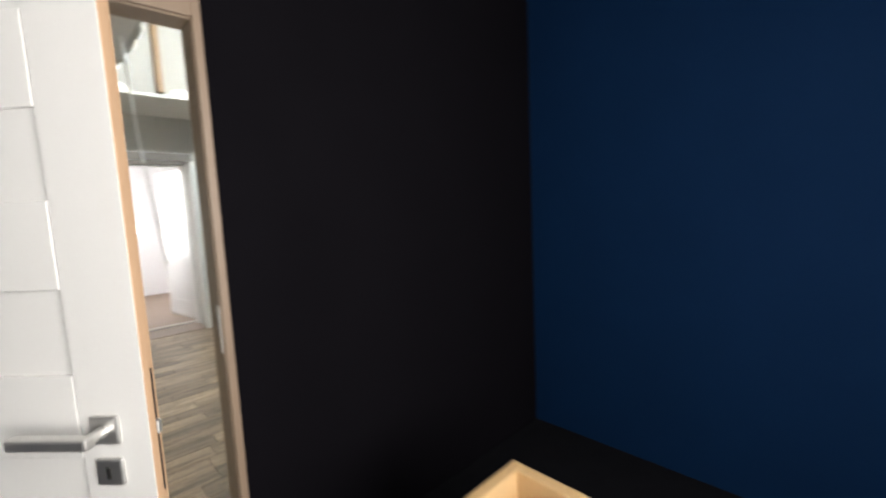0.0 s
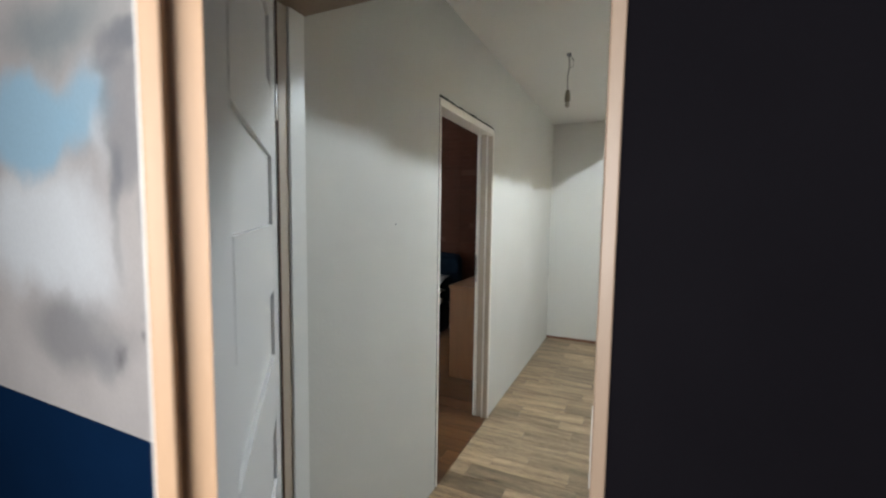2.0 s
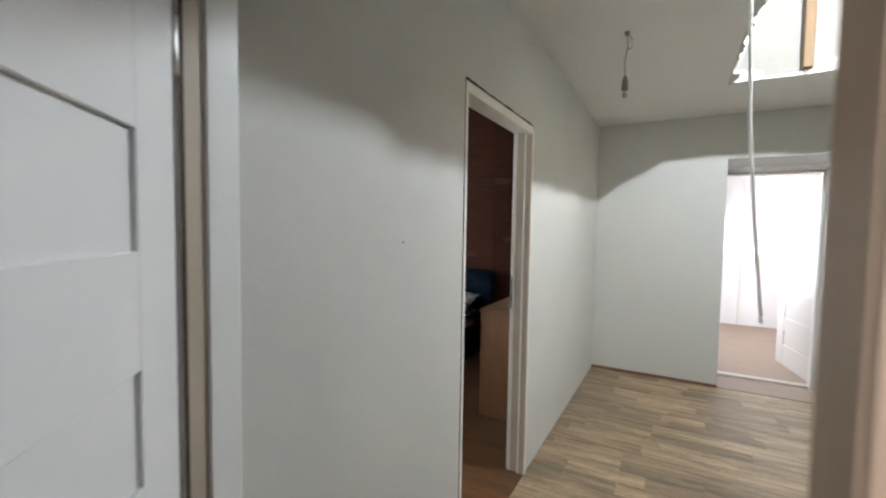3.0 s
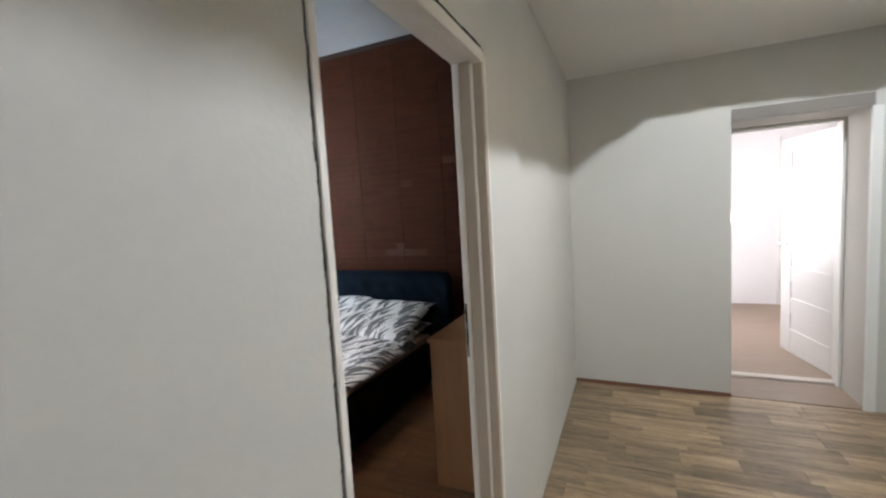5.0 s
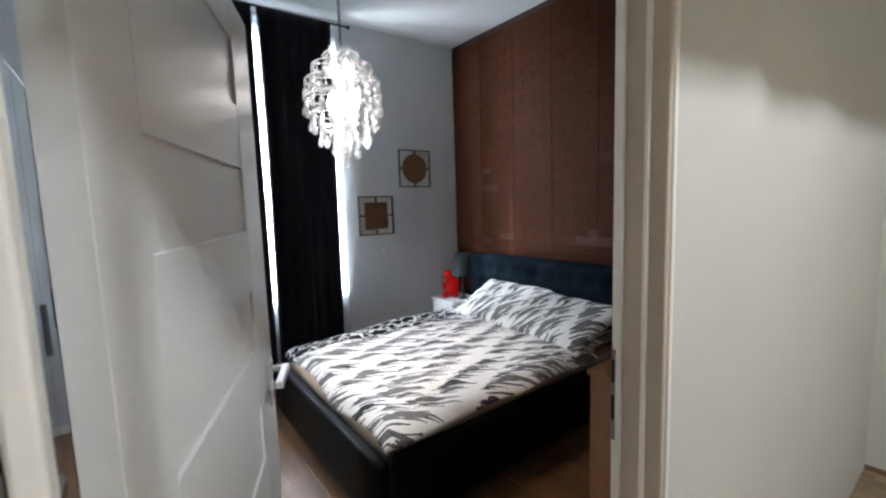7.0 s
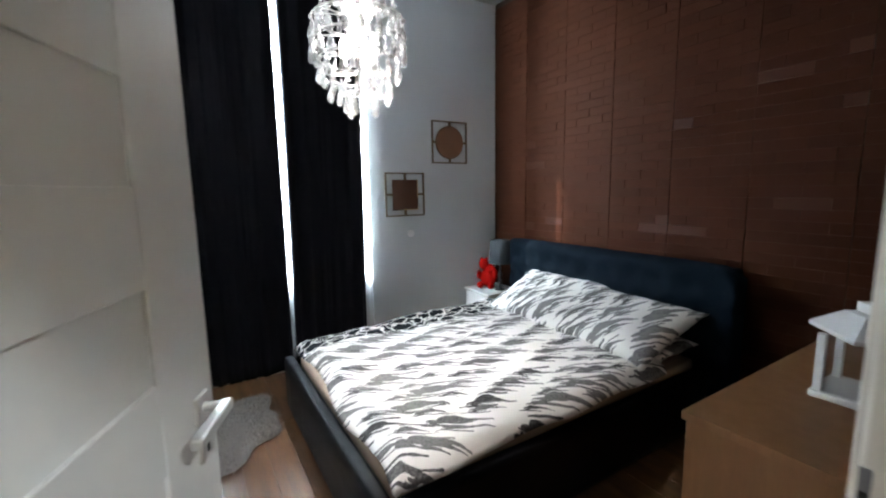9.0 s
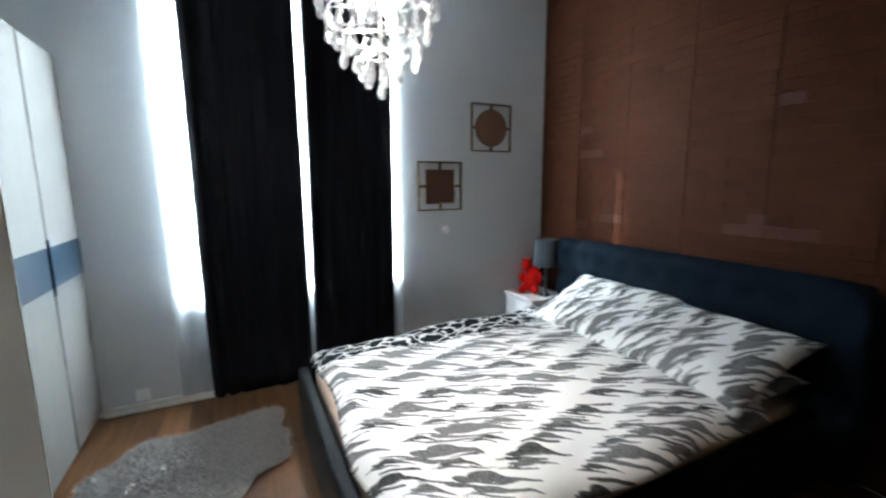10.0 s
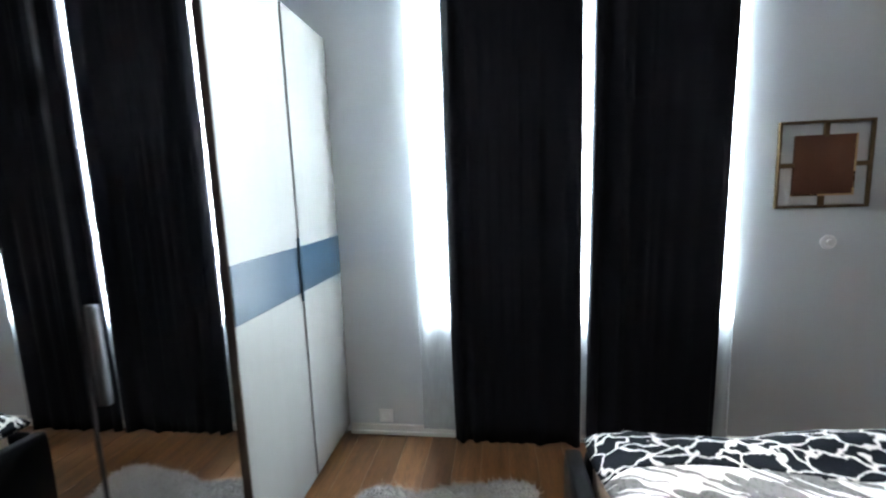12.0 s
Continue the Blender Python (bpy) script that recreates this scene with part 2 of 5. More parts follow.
def print_cloth(name, reverse):
    """Bed linen: grey-black blotches on off-white; the reverse has dark cells with white lines."""
    m = bpy.data.materials.new(name)
    m.use_nodes = True
    nt = m.node_tree
    n, ln = nt.nodes, nt.links.new
    b = n["Principled BSDF"]
    b.inputs["Roughness"].default_value = 0.9
    b.inputs["Specular IOR Level"].default_value = 0.2
    tc = n.new("ShaderNodeTexCoord")
    mp = n.new("ShaderNodeMapping")
    ln(tc.outputs["Object"], mp.inputs[0])
    white = (0.80, 0.77, 0.73)
    if reverse:
        mp.inputs["Scale"].default_value = (17, 8.5, 12)
        v = n.new("ShaderNodeTexVoronoi")
        v.feature = "DISTANCE_TO_EDGE"
        v.inputs["Scale"].default_value = 1.0
        wob = n.new("ShaderNodeTexNoise")
        wob.inputs["Scale"].default_value = 14.0
        ln(tc.outputs["Object"], wob.inputs["Vector"])
        mul = n.new("ShaderNodeVectorMath")
        mul.operation = "MULTIPLY_ADD"
        mul.inputs[1].default_value = (1.1, 1.1, 1.1)
        ln(wob.outputs["Color"], mul.inputs[0])
        ln(mp.outputs[0], mul.inputs[2])
        ln(mul.outputs[0], v.inputs["Vector"])
        r = ramp_of(nt, [(0.038, white), (0.075, (0.004, 0.006, 0.011))])
        ln(v.outputs[0], r.inputs[0])
        col = r.outputs[0]
    else:
        def op(kind, *args):
            """One arithmetic node on numbers and sockets."""
            q = n.new("ShaderNodeMath")
            q.operation = kind
            for k, v in enumerate(args):
                if isinstance(v, (int, float)):
                    q.inputs[k].default_value = v
                else:
                    ln(v, q.inputs[k])
            return q.outputs[0]

        def bend(source, scale, amount):
            q, w = n.new("ShaderNodeTexNoise"), n.new("ShaderNodeVectorMath")
            q.inputs["Scale"].default_value, q.inputs["Detail"].default_value = scale, 2.0
            ln(tc.outputs["Object"], q.inputs["Vector"])
            w.operation = "MULTIPLY_ADD"
            w.inputs[1].default_value = (amount * 0.6, amount, 0.0)
            ln(q.outputs["Color"], w.inputs[0])
            ln(source, w.inputs[2])
            return w.outputs[0]
        sep = n.new("ShaderNodeSeparateXYZ")
        ln(bend(bend(tc.outputs["Object"], 4.5, 0.10), 16.0, 0.030), sep.inputs[0])

        along = op("MULTIPLY_ADD", sep.outputs[0], 0.50, op("MULTIPLY", sep.outputs[1], 0.866))
        across = op("MULTIPLY_ADD", sep.outputs[0], 0.866, op("MULTIPLY", sep.outputs[1], -0.50))

        def stroke(lx, ly, slope, at, w0, thin, y0, y1):
            """A tapering stroke along y."""
            off = op("ABSOLUTE", op("SUBTRACT", op("MULTIPLY_ADD", ly, -slope, lx), at))
            inside = op("LESS_THAN", off, op("MULTIPLY_ADD", ly, -thin, w0))
            return op("MULTIPLY", inside, op("MULTIPLY", op("GREATER_THAN", ly, y0), op("LESS_THAN", ly, y1)))

        def oval(lx, ly, cx, cy, rx, ry):
            a = op("POWER", op("DIVIDE", op("SUBTRACT", lx, cx), rx), 2)
            b = op("POWER", op("DIVIDE", op("SUBTRACT", ly, cy), ry), 2)
            return op("LESS_THAN", op("ADD", a, b), 1.0)

        def motifs(wide, long, dx, dy, size):
            """Staggered rows of one motif: an oval blot with a long tapering stroke and thin slanting ones. Also a tone for each."""
            row = op("DIVIDE", op("ADD", across, dx), wide)
            nth = op("FLOOR", row)
            col = op("ADD", op("DIVIDE", op("ADD", along, dy), long), op("MULTIPLY", nth, 0.37))
            seed = n.new("ShaderNodeCombineXYZ")
            ln(nth, seed.inputs[0])
            ln(op("FLOOR", col), seed.inputs[1])
            rnd = n.new("ShaderNodeTexWhiteNoise")
            rnd.noise_dimensions = "2D"
            ln(seed.outputs[0], rnd.inputs["Vector"])
            pick = n.new("ShaderNodeSeparateColor")
            ln(rnd.outputs["Color"], pick.inputs[0])
            grown = op("MULTIPLY", op("MULTIPLY_ADD", pick.outputs[0], 0.45, 0.72), size)
            lx = op("DIVIDE", op("MULTIPLY", op("ADD", op("SUBTRACT", op("FRACT", row), 0.40), op("MULTIPLY_ADD", pick.outputs[1], 0.20, -0.10)), wide), grown)
            ly = op("DIVIDE", op("MULTIPLY", op("ADD", op("SUBTRACT", op("FRACT", col), 0.44), op("MULTIPLY_ADD", pick.outputs[2], 0.16, -0.08)), long), grown)
            shape = oval(lx, ly, 0.0, 0.0, 0.030, 0.062)
            for piece in (oval(lx, ly, 0.016, -0.055, 0.016, 0.060), stroke(lx, ly, 0.16, -0.006, 0.021, 0.095, 0.02, 0.185), stroke(lx, ly, -0.26, 0.016, 0.0075, -0.02, -0.165, -0.02),
                          stroke(lx, ly, 0.05, 0.050, 0.0080, 0.03, -0.12, 0.07), stroke(lx, ly, -0.10, -0.046, 0.0070, -0.02, -0.06, 0.14)):
                shape = op("MAXIMUM", shape, piece)
            return shape, pick.outputs[0]
        big, tone = motifs(0.140, 0.345, 0.0, 0.0, 1.0)
        small, tone2 = motifs(0.122, 0.250, 0.061, 0.11, 0.58)
        mx = op("MAXIMUM", big, small)
        f = n.new("ShaderNodeTexNoise")
        f.inputs["Scale"].default_value = 85.0
        ln(tc.outputs["Object"], f.inputs["Vector"])
        both = n.new("ShaderNodeMath")
        both.operation = "MULTIPLY_ADD"
        both.inputs[1].default_value = 0.5
        ln(op("MAXIMUM", op("MULTIPLY", tone, big), op("MULTIPLY", tone2, small)), both.inputs[0])
        ln(f.outputs[0], both.inputs[2])
        inks = ramp_of(nt, [(0.5, (0.038, 0.036, 0.036)), (0.98, (0.20, 0.19, 0.185))])
        ln(both.outputs[0], inks.inputs[0])
        mix = n.new("ShaderNodeMix")
        mix.data_type = "RGBA"
        mix.inputs[6].default_value = (*white, 1)
        ln(inks.outputs[0], mix.inputs[7])
        ln(mx, mix.inputs[0])
        col = mix.outputs[2]
    ln(col, b.inputs["Base Color"])
    weave = n.new("ShaderNodeTexNoise")
    weave.inputs["Scale"].default_value = 180
    bp = n.new("ShaderNodeBump")
    bp.inputs["Strength"].default_value, bp.inputs["Distance"].default_value = 0.25, 0.003
    ln(weave.outputs[0], bp.inputs["Height"])
    ln(bp.outputs[0], b.inputs["Normal"])
    return m


duvet_print, duvet_reverse = print_cloth("blotched_bed_linen", False), print_cloth("dark_cell_linen", True)


def mural_material():
    """A misty watercolour wall covering: pale grey-beige, sky blue and smoke-grey clouds with dark spots."""
    m = bpy.data.materials.new("watercolour_mural")
    m.use_nodes = True
    nt = m.node_tree
    n, ln = nt.nodes, nt.links.new
    b = n["Principled BSDF"]
    b.inputs["Roughness"].default_value = 0.7
    tc = n.new("ShaderNodeTexCoord")
    sep = n.new("ShaderNodeSeparateXYZ")
    ln(tc.outputs["Object"], sep.inputs[0])
    warp, soft, fine = n.new("ShaderNodeTexNoise"), n.new("ShaderNodeTexNoise"), n.new("ShaderNodeTexNoise")
    for q, sc, dt in ((warp, 3.2, 4.0), (soft, 1.6, 3.0), (fine, 60.0, 3.0)):
        q.inputs["Scale"].default_value, q.inputs["Detail"].default_value = sc, dt
        ln(tc.outputs["Object"], q.inputs["Vector"])
    off = n.new("ShaderNodeVectorMath")
    off.operation = "MULTIPLY_ADD"
    off.inputs[1].default_value = (0.26, 0.0, 0.26)
    ln(warp.outputs["Color"], off.inputs[0])
    ln(tc.outputs["Object"], off.inputs[2])
    base = ramp_of(nt, [(0.35, (0.44, 0.41, 0.405)), (0.65, (0.57, 0.535, 0.52))])
    ln(soft.outputs[0], base.inputs[0])
    col = base.outputs[0]

    def wash(col, x, z, sx, sz, inner, outer, tint, strength):
        """A soft-edged cloud of one tint, its outline warped by noise."""
        mp = n.new("ShaderNodeMapping")
        mp.inputs["Location"].default_value = (-(x + 0.13) / sx, 0, -(z + 0.13) / sz)
        mp.inputs["Scale"].default_value = (1 / sx, 0, 1 / sz)
        ln(off.outputs[0], mp.inputs[0])
        d = n.new("ShaderNodeVectorMath")
        d.operation = "LENGTH"
        ln(mp.outputs[0], d.inputs[0])
        rng = n.new("ShaderNodeMapRange")
        rng.interpolation_type = "SMOOTHSTEP"
        rng.inputs[1].default_value, rng.inputs[2].default_value = inner, outer
        rng.inputs[3].default_value, rng.inputs[4].default_value = strength, 0.0
        ln(d.outputs["Value"], rng.inputs[0])
        mx = n.new("ShaderNodeMix")
        mx.data_type = "RGBA"
        ln(rng.outputs[0], mx.inputs[0])
        ln(col, mx.inputs[6])
        mx.inputs[7].default_value = (*tint, 1)
        return mx.outputs[2]
    pale, blue, smoke, dark, teal, mist = (0.74, 0.77, 0.80), (0.34, 0.54, 0.69), (0.15, 0.17, 0.20), (0.05, 0.055, 0.065), (0.22, 0.27, 0.29), (0.25, 0.25, 0.26)
    washes = [(-1.15, 1.40, 0.60, 0.30, 0.4, 1.1, pale, 1.0), (-0.85, 1.30, 0.30, 0.26, 0.2, 1.2, pale, 0.8), (-2.0, 1.6, 0.6, 0.6, 0.3, 1.0, blue, 0.7),
              (-1.15, 1.80, 0.42, 0.24, 0.55, 1.0, blue, 0.95), (-0.79, 1.82, 0.20, 0.20, 0.3, 1.1, blue, 0.85), (-0.95, 2.12, 0.50, 0.16, 0.2, 1.1, teal, 0.75),
              (-0.57, 1.77, 0.165, 0.28, 0.60, 1.02, smoke, 0.46), (-0.70, 1.70, 0.07, 0.14, 0.1, 1.2, pale, 0.45), (-0.42, 1.92, 0.14, 0.13, 0.2, 1.1, mist, 0.45),
              (-0.49, 2.025, 0.25, 0.062, 0.4, 1.1, smoke, 0.72), (-0.66, 1.97, 0.10, 0.07, 0.3, 1.1, smoke, 0.5), (-0.62, 1.56, 0.055, 0.13, 0.2, 1.1, smoke, 0.55),
              (-0.60, 1.38, 0.045, 0.20, 0.2, 1.1, mist, 0.35), (-0.45, 1.46, 0.035, 0.22, 0.2, 1.1, mist, 0.35), (-0.235, 2.085, 0.052, 0.050, 0.4, 1.1, dark, 0.75), (-0.30, 2.03, 0.03, 0.05, 0.2, 1.1, pale, 0.4),
              (-0.95, 1.02, 0.40, 0.17, 0.3, 1.1, mist, 0.75), (-0.70, 0.95, 0.14, 0.10, 0.2, 1.1, smoke, 0.35), (-0.37, 0.93, 0.11, 0.20, 0.2, 1.1, mist, 0.5), (-0.10, 0.95, 0.12, 0.35, 0.2, 1.1, mist, 0.3),
              (-0.48, 1.14, 0.08, 0.04, 0.2, 1.1, smoke, 0.4)]
    washes += [(x, z, r, r * 1.3, 0.0, 1.25, dark, k) for x, z, r, k in ((-0.19, 1.16, 0.022, 0.75), (-0.36, 1.00, 0.034, 0.6), (-0.64, 0.955, 0.036, 0.5), (-0.55, 1.06, 0.03, 0.45), (-0.40, 1.08, 0.016, 0.6), (-0.175, 1.21, 0.02, 0.4))]
    for args in washes:
        col = wash(col, *args)
    m3 = n.new("ShaderNodeMix")
    m3.data_type, m3.blend_type = "RGBA", "MULTIPLY"
    m3.inputs[0].default_value = 0.10
    ln(col, m3.inputs[6])
    ln(fine.outputs[0], m3.inputs[7])
    ln(m3.outputs[2], b.inputs["Base Color"])
    return m


mural_mat = mural_material()


# ---------- mesh helpers ----------
def link_mesh(name, bm, material, smooth=False):
    me = bpy.data.meshes.new(name)
    bm.normal_update()
    bm.to_mesh(me)
    bm.free()
    for q in material if isinstance(material, (list, tuple)) else (material,):
        me.materials.append(q)
    if smooth:
        me.polygons.foreach_set("use_smooth", [True] * len(me.polygons))
    return new(name, me)


def part(name, bm, material, parent, label="", smooth=False):
    ob = link_mesh(name, bm, material, smooth)
    ob.parent = parent
    return tagged(ob, label)


def thing(name, loc, label, category, turn=0.0, group=""):
    ob = new(name)
    ob.empty_display_size = 0.1
    ob.matrix_basis = pose(*loc, 0, 0, turn)
    return tagged(ob, label, category, group)


def structure(name, bm, material, smooth=False):
    return tagged(link_mesh(name, bm, material, smooth), kind="structure")


def box(x0, x1, y0, y1, z0, z1, bevel=0.0, bm=None, segs=2):
    own = bmesh.new()
    bmesh.ops.create_cube(own, size=1, matrix=Matrix.Translation(((x0 + x1) / 2, (y0 + y1) / 2, (z0 + z1) / 2)) @ Matrix.Diagonal((x1 - x0, y1 - y0, z1 - z0, 1)))
    if bevel:
        bmesh.ops.bevel(own, geom=own.edges[:], offset=bevel, segments=segs, affect="EDGES", profile=0.5)
    if bm is None:
        return own
    me = bpy.data.meshes.new("piece")
    own.to_mesh(me)
    own.free()
    bm.from_mesh(me)
    bpy.data.meshes.remove(me)
    return bm


def cells(xs, ys, zs, solid):
    """Boxes of a grid merged into one closed shell; solid(i, j, k) tells which are filled."""
    bm = bmesh.new()
    verts = {}

    def v(i, j, k):
        if (i, j, k) not in verts:
            verts[i, j, k] = bm.verts.new((xs[i], ys[j], zs[k]))
        return verts[i, j, k]
    nx, ny, nz = len(xs) - 1, len(ys) - 1, len(zs) - 1

    def full(i, j, k):
        return 0 <= i < nx and 0 <= j < ny and 0 <= k < nz and solid(i, j, k)
    for i in range(nx):
        for j in range(ny):
            for k in range(nz):
                if not full(i, j, k):
                    continue
                if not full(i - 1, j, k):
                    bm.faces.new([v(i, j, k), v(i, j, k + 1), v(i, j + 1, k + 1), v(i, j + 1, k)])
                if not full(i + 1, j, k):
                    bm.faces.new([v(i + 1, j, k), v(i + 1, j + 1, k), v(i + 1, j + 1, k + 1), v(i + 1, j, k + 1)])
                if not full(i, j - 1, k):
                    bm.faces.new([v(i, j, k), v(i + 1, j, k), v(i + 1, j, k + 1), v(i, j, k + 1)])
                if not full(i, j + 1, k):
                    bm.faces.new([v(i, j + 1, k), v(i, j + 1, k + 1), v(i + 1, j + 1, k + 1), v(i + 1, j + 1, k)])
                if not full(i, j, k - 1):
                    bm.faces.new([v(i, j, k), v(i, j + 1, k), v(i + 1, j + 1, k), v(i + 1, j, k)])
                if not full(i, j, k + 1):
                    bm.faces.new([v(i, j, k + 1), v(i + 1, j, k + 1), v(i + 1, j + 1, k + 1), v(i, j + 1, k + 1)])
    return bm


def lathe(profile, segs=24, bm=None, at=(0, 0, 0)):
    bm = bm or bmesh.new()
    rings = []
    for r, z in profile:
        if r < 1e-5:
            rings.append([bm.verts.new((at[0], at[1], at[2] + z))])
        else:
            rings.append([bm.verts.new((at[0] + r * math.cos(2 * math.pi * i / segs), at[1] + r * math.sin(2 * math.pi * i / segs), at[2] + z)) for i in range(segs)])
    for a, b in zip(rings, rings[1:]):
        for i in range(segs):
            q = [a[i % len(a)], a[(i + 1) % len(a)], b[(i + 1) % len(b)], b[i % len(b)]]
            u = list(dict.fromkeys(q))
            if len(u) > 2:
                bm.faces.new(u)
    return bm


def tube(points, r, segs=8, bm=None):
    """A round rod along points."""
    bm = bm or bmesh.new()
    rings = []
    pts = [Vector(p) for p in points]
    for i, p in enumerate(pts):
        d = (pts[min(i + 1, len(pts) - 1)] - pts[max(i - 1, 0)]).normalized()
        q = d.to_track_quat("Z", "Y")
        rings.append([bm.verts.new(p + q @ Vector((r * math.cos(2 * math.pi * a / segs), r * math.sin(2 * math.pi * a / segs), 0))) for a in range(segs)])
    for a, b in zip(rings, rings[1:]):
        for i in range(segs):
            bm.faces.new([a[i], a[(i + 1) % segs], b[(i + 1) % segs], b[i]])
    bm.faces.new(rings[0][::-1])
    bm.faces.new(rings[-1])
    return bm


# ---------- structure ----------
HALL_H, BED_H = 2.565, 3.235
structure("floor_base", box(-5, 5, -4, 9, -0.25, -0.012), screed)

# wall between the hall and the bedroom, with the bedroom door opening
bm = cells([-0.10, 0.0], [0.695, 1.757, 2.646, 4.93], [0, 2.079, 3.4], lambda i, j, k: not (j == 1 and k == 0))
structure("wall_hall_west", bm, hall_paint)
# bedroom side keeps a plaster skin, unseen and made dark to cut bounced light
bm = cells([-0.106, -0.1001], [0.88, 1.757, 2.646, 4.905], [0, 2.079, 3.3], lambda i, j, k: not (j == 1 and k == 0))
structure("wall_bedroom_east", bm, low_bounce_taupe)
# wall between the blue room and the hall, with its door opening; unseen hall face darkened against bounce
bm = cells([-3.0, 0.07, 0.872, 2.72], [0.61, 0.695], [0, 2.06, 3.0], lambda i, j, k: not (i == 1 and k == 0))
structure("wall_blue_north", bm, low_bounce_taupe)
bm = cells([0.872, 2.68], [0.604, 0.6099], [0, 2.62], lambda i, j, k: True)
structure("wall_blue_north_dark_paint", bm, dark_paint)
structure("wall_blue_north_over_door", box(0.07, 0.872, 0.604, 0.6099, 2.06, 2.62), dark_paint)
structure("wall_blue_north_dado", box(-2.6, 0.07, 0.603, 0.6099, 0, 0.722), navy_paint)
mural = link_mesh("wall_mural", box(-2.6, 0.07, 0.604, 0.6099, 0.722, 2.62), mural_mat)
tagged(mural, kind="structure")
structure("wall_blue_east", box(2.68, 2.8, -1.95, 0.604, 0, 2.7), navy_paint)
structure("wall_blue_west", box(-2.72, -2.6, -1.95, 0.604, 0, 2.7), navy_paint)
bm = cells([-2.72, -0.05, 1.45, 2.8], [-2.15, -1.95], [0, 0.85, 2.25, 2.7], lambda i, j, k: not (i == 1 and k == 1))
structure("wall_blue_south", bm, navy_paint)
structure("ceiling_blue_room", box(-2.72, 2.8, -2.15, 0.609, 2.62, 2.72), ceiling_paint)
structure("floor_blue_room", box(-2.7, 2.7, -1.95, 0.61, -0.012, 0.0), dark_carpet)

# unseen outer wall, added to keep the sun out of the blue room
structure("wall_sun_block_south", box(-2.72, 2.8, -4.2, -4.0, 0, 6.0), far_paint)

# hall end wall, thick, with the opening to the far room
bm = cells([-0.14, 1.14, 1.925, 2.4], [4.93, 5.42], [0, 2.066, 3.0], lambda i, j, k: not (i == 1 and k == 0))
structure("wall_hall_north", bm, hall_paint)
structure("wall_hall_east", box(2.25, 2.4, 0.695, 4.93, 0, 3.0), hall_paint)
bm = cells([-0.002, 1.04, 2.10, 2.25], [0.695, 2.05, 3.965, 4.93], [HALL_H, HALL_H + 0.10], lambda i, j, k: not (i == 1 and j == 1))
structure("ceiling_hall", bm, mat("hall_ceiling_paint", (0.74, 0.72, 0.68), 0.85, var=0.05, scale=2, fine=120, bump=0.1))
structure("baseboard_hall_north", box(0.0, 1.14, 4.918, 4.93, 0.0, 0.028, 0.003), rust_strip)
# head board coloured dark brown for the shade lying over the opening
structure("trim_far_opening_head", box(1.14, 1.925, 4.922, 4.93, 2.07, 2.155, 0.003), mat("shade_brown_head_board", (0.20, 0.175, 0.15), 0.7))
structure("trim_far_threshold", box(1.14, 1.925, 5.36, 5.44, 0.0, 0.022, 0.006), mat("pale_threshold", (0.55, 0.50, 0.46), 0.5))

# attic over the hatch
bm = bmesh.new()
box(0.62, 2.3, 2.00, 2.05, HALL_H + 0.1, 3.75, 0, bm)
box(0.62, 0.67, 2.05, 3.965, HALL_H + 0.1, 3.75, 0, bm)
box(0.6, 2.4, 1.95, 4.1, 3.75, 3.80, 0, bm)
structure("attic_lining", bm, attic_board)
bm = box(0.62, 2.3, 3.965, 4.05, HALL_H + 0.1, 3.75)
box(1.07, 2.09, 3.955, 3.9645, HALL_H + 0.022, HALL_H + 0.1, 0.002, bm)
structure("attic_lining_north", bm, mat("pale_attic_panel", (0.20, 0.188, 0.165), 0.8, var=0.14, scale=4))
# unseen east lining, added warm and pale to bounce light onto the west wall
structure("attic_lining_bounce", box(2.10, 2.15, 2.05, 3.965, HALL_H + 0.1, 3.75), mat("warm_bounce_boards", (0.46, 0.34, 0.18), 0.7, var=0.25, scale=5, fine=40, stretch=(6, 0.6, 6)))
for x in (1.445, 1.88):
    structure("attic_rafter", box(x, x + 0.055, 3.900, 3.953, HALL_H + 0.03, 3.74, 0.004), rafter)
bm = bmesh.new()
rnd = random.Random(5)
for side in range(2):
    # a broken plaster lip along the west and the north edge of the hatch
    span, run, prev, w, h = (1.95 if side == 0 else 1.06), 0.0, None, 0.02, 0.04
    while run < span:
        w = min(0.055, max(0.004, w + rnd.gauss(0, 0.010)))
        h = min(0.085, max(0.010, h + rnd.gauss(0, 0.014)))
        drop = rnd.uniform(0.0005, 0.006)
        ring = []
        for out, up in ((-0.006, -drop), (w * 0.7, -drop), (w, h * 0.4), (w * 0.5, h), (0.0005, h * 1.1)):
            at = (1.04 + out, 2.05 + run) if side == 0 else (1.04 + run, 3.965 - out)
            ring.append(bm.verts.new((*at, HALL_H + up)))
        if prev:
            for k in range(5):
                bm.faces.new([prev[k], prev[(k + 1) % 5], ring[(k + 1) % 5], ring[k]])
        prev = ring
        run += rnd.uniform(0.008, 0.03)
bmesh.ops.recalc_face_normals(bm, faces=bm.faces[:])
structure("trim_hatch_torn_edge", bm, plaster_torn)

# bedroom shell
bm = cells([-3.89, -3.49], [0.7, 2.025, 3.485, 5.1], [0, 0.70, 2.95, 3.4], lambda i, j, k: not (j == 1 and k == 1))
structure("wall_bedroom_west", bm, bed_paint)
structure("wall_bedroom_south", box(-3.49, -0.106, 0.762, 0.88, 0, 3.4), bed_paint)
structure("ceiling_bedroom", box(-3.49, -0.106, 0.88, 4.905, BED_H, BED_H + 0.1), ceiling_paint)
bm = bmesh.new()
box(-3.49, -3.474, 1.52, 4.88, 0.0, 0.055, 0.004, bm)
box(-3.474, -3.462, 1.52, 4.88, 0.0, 0.022, 0.004, bm)
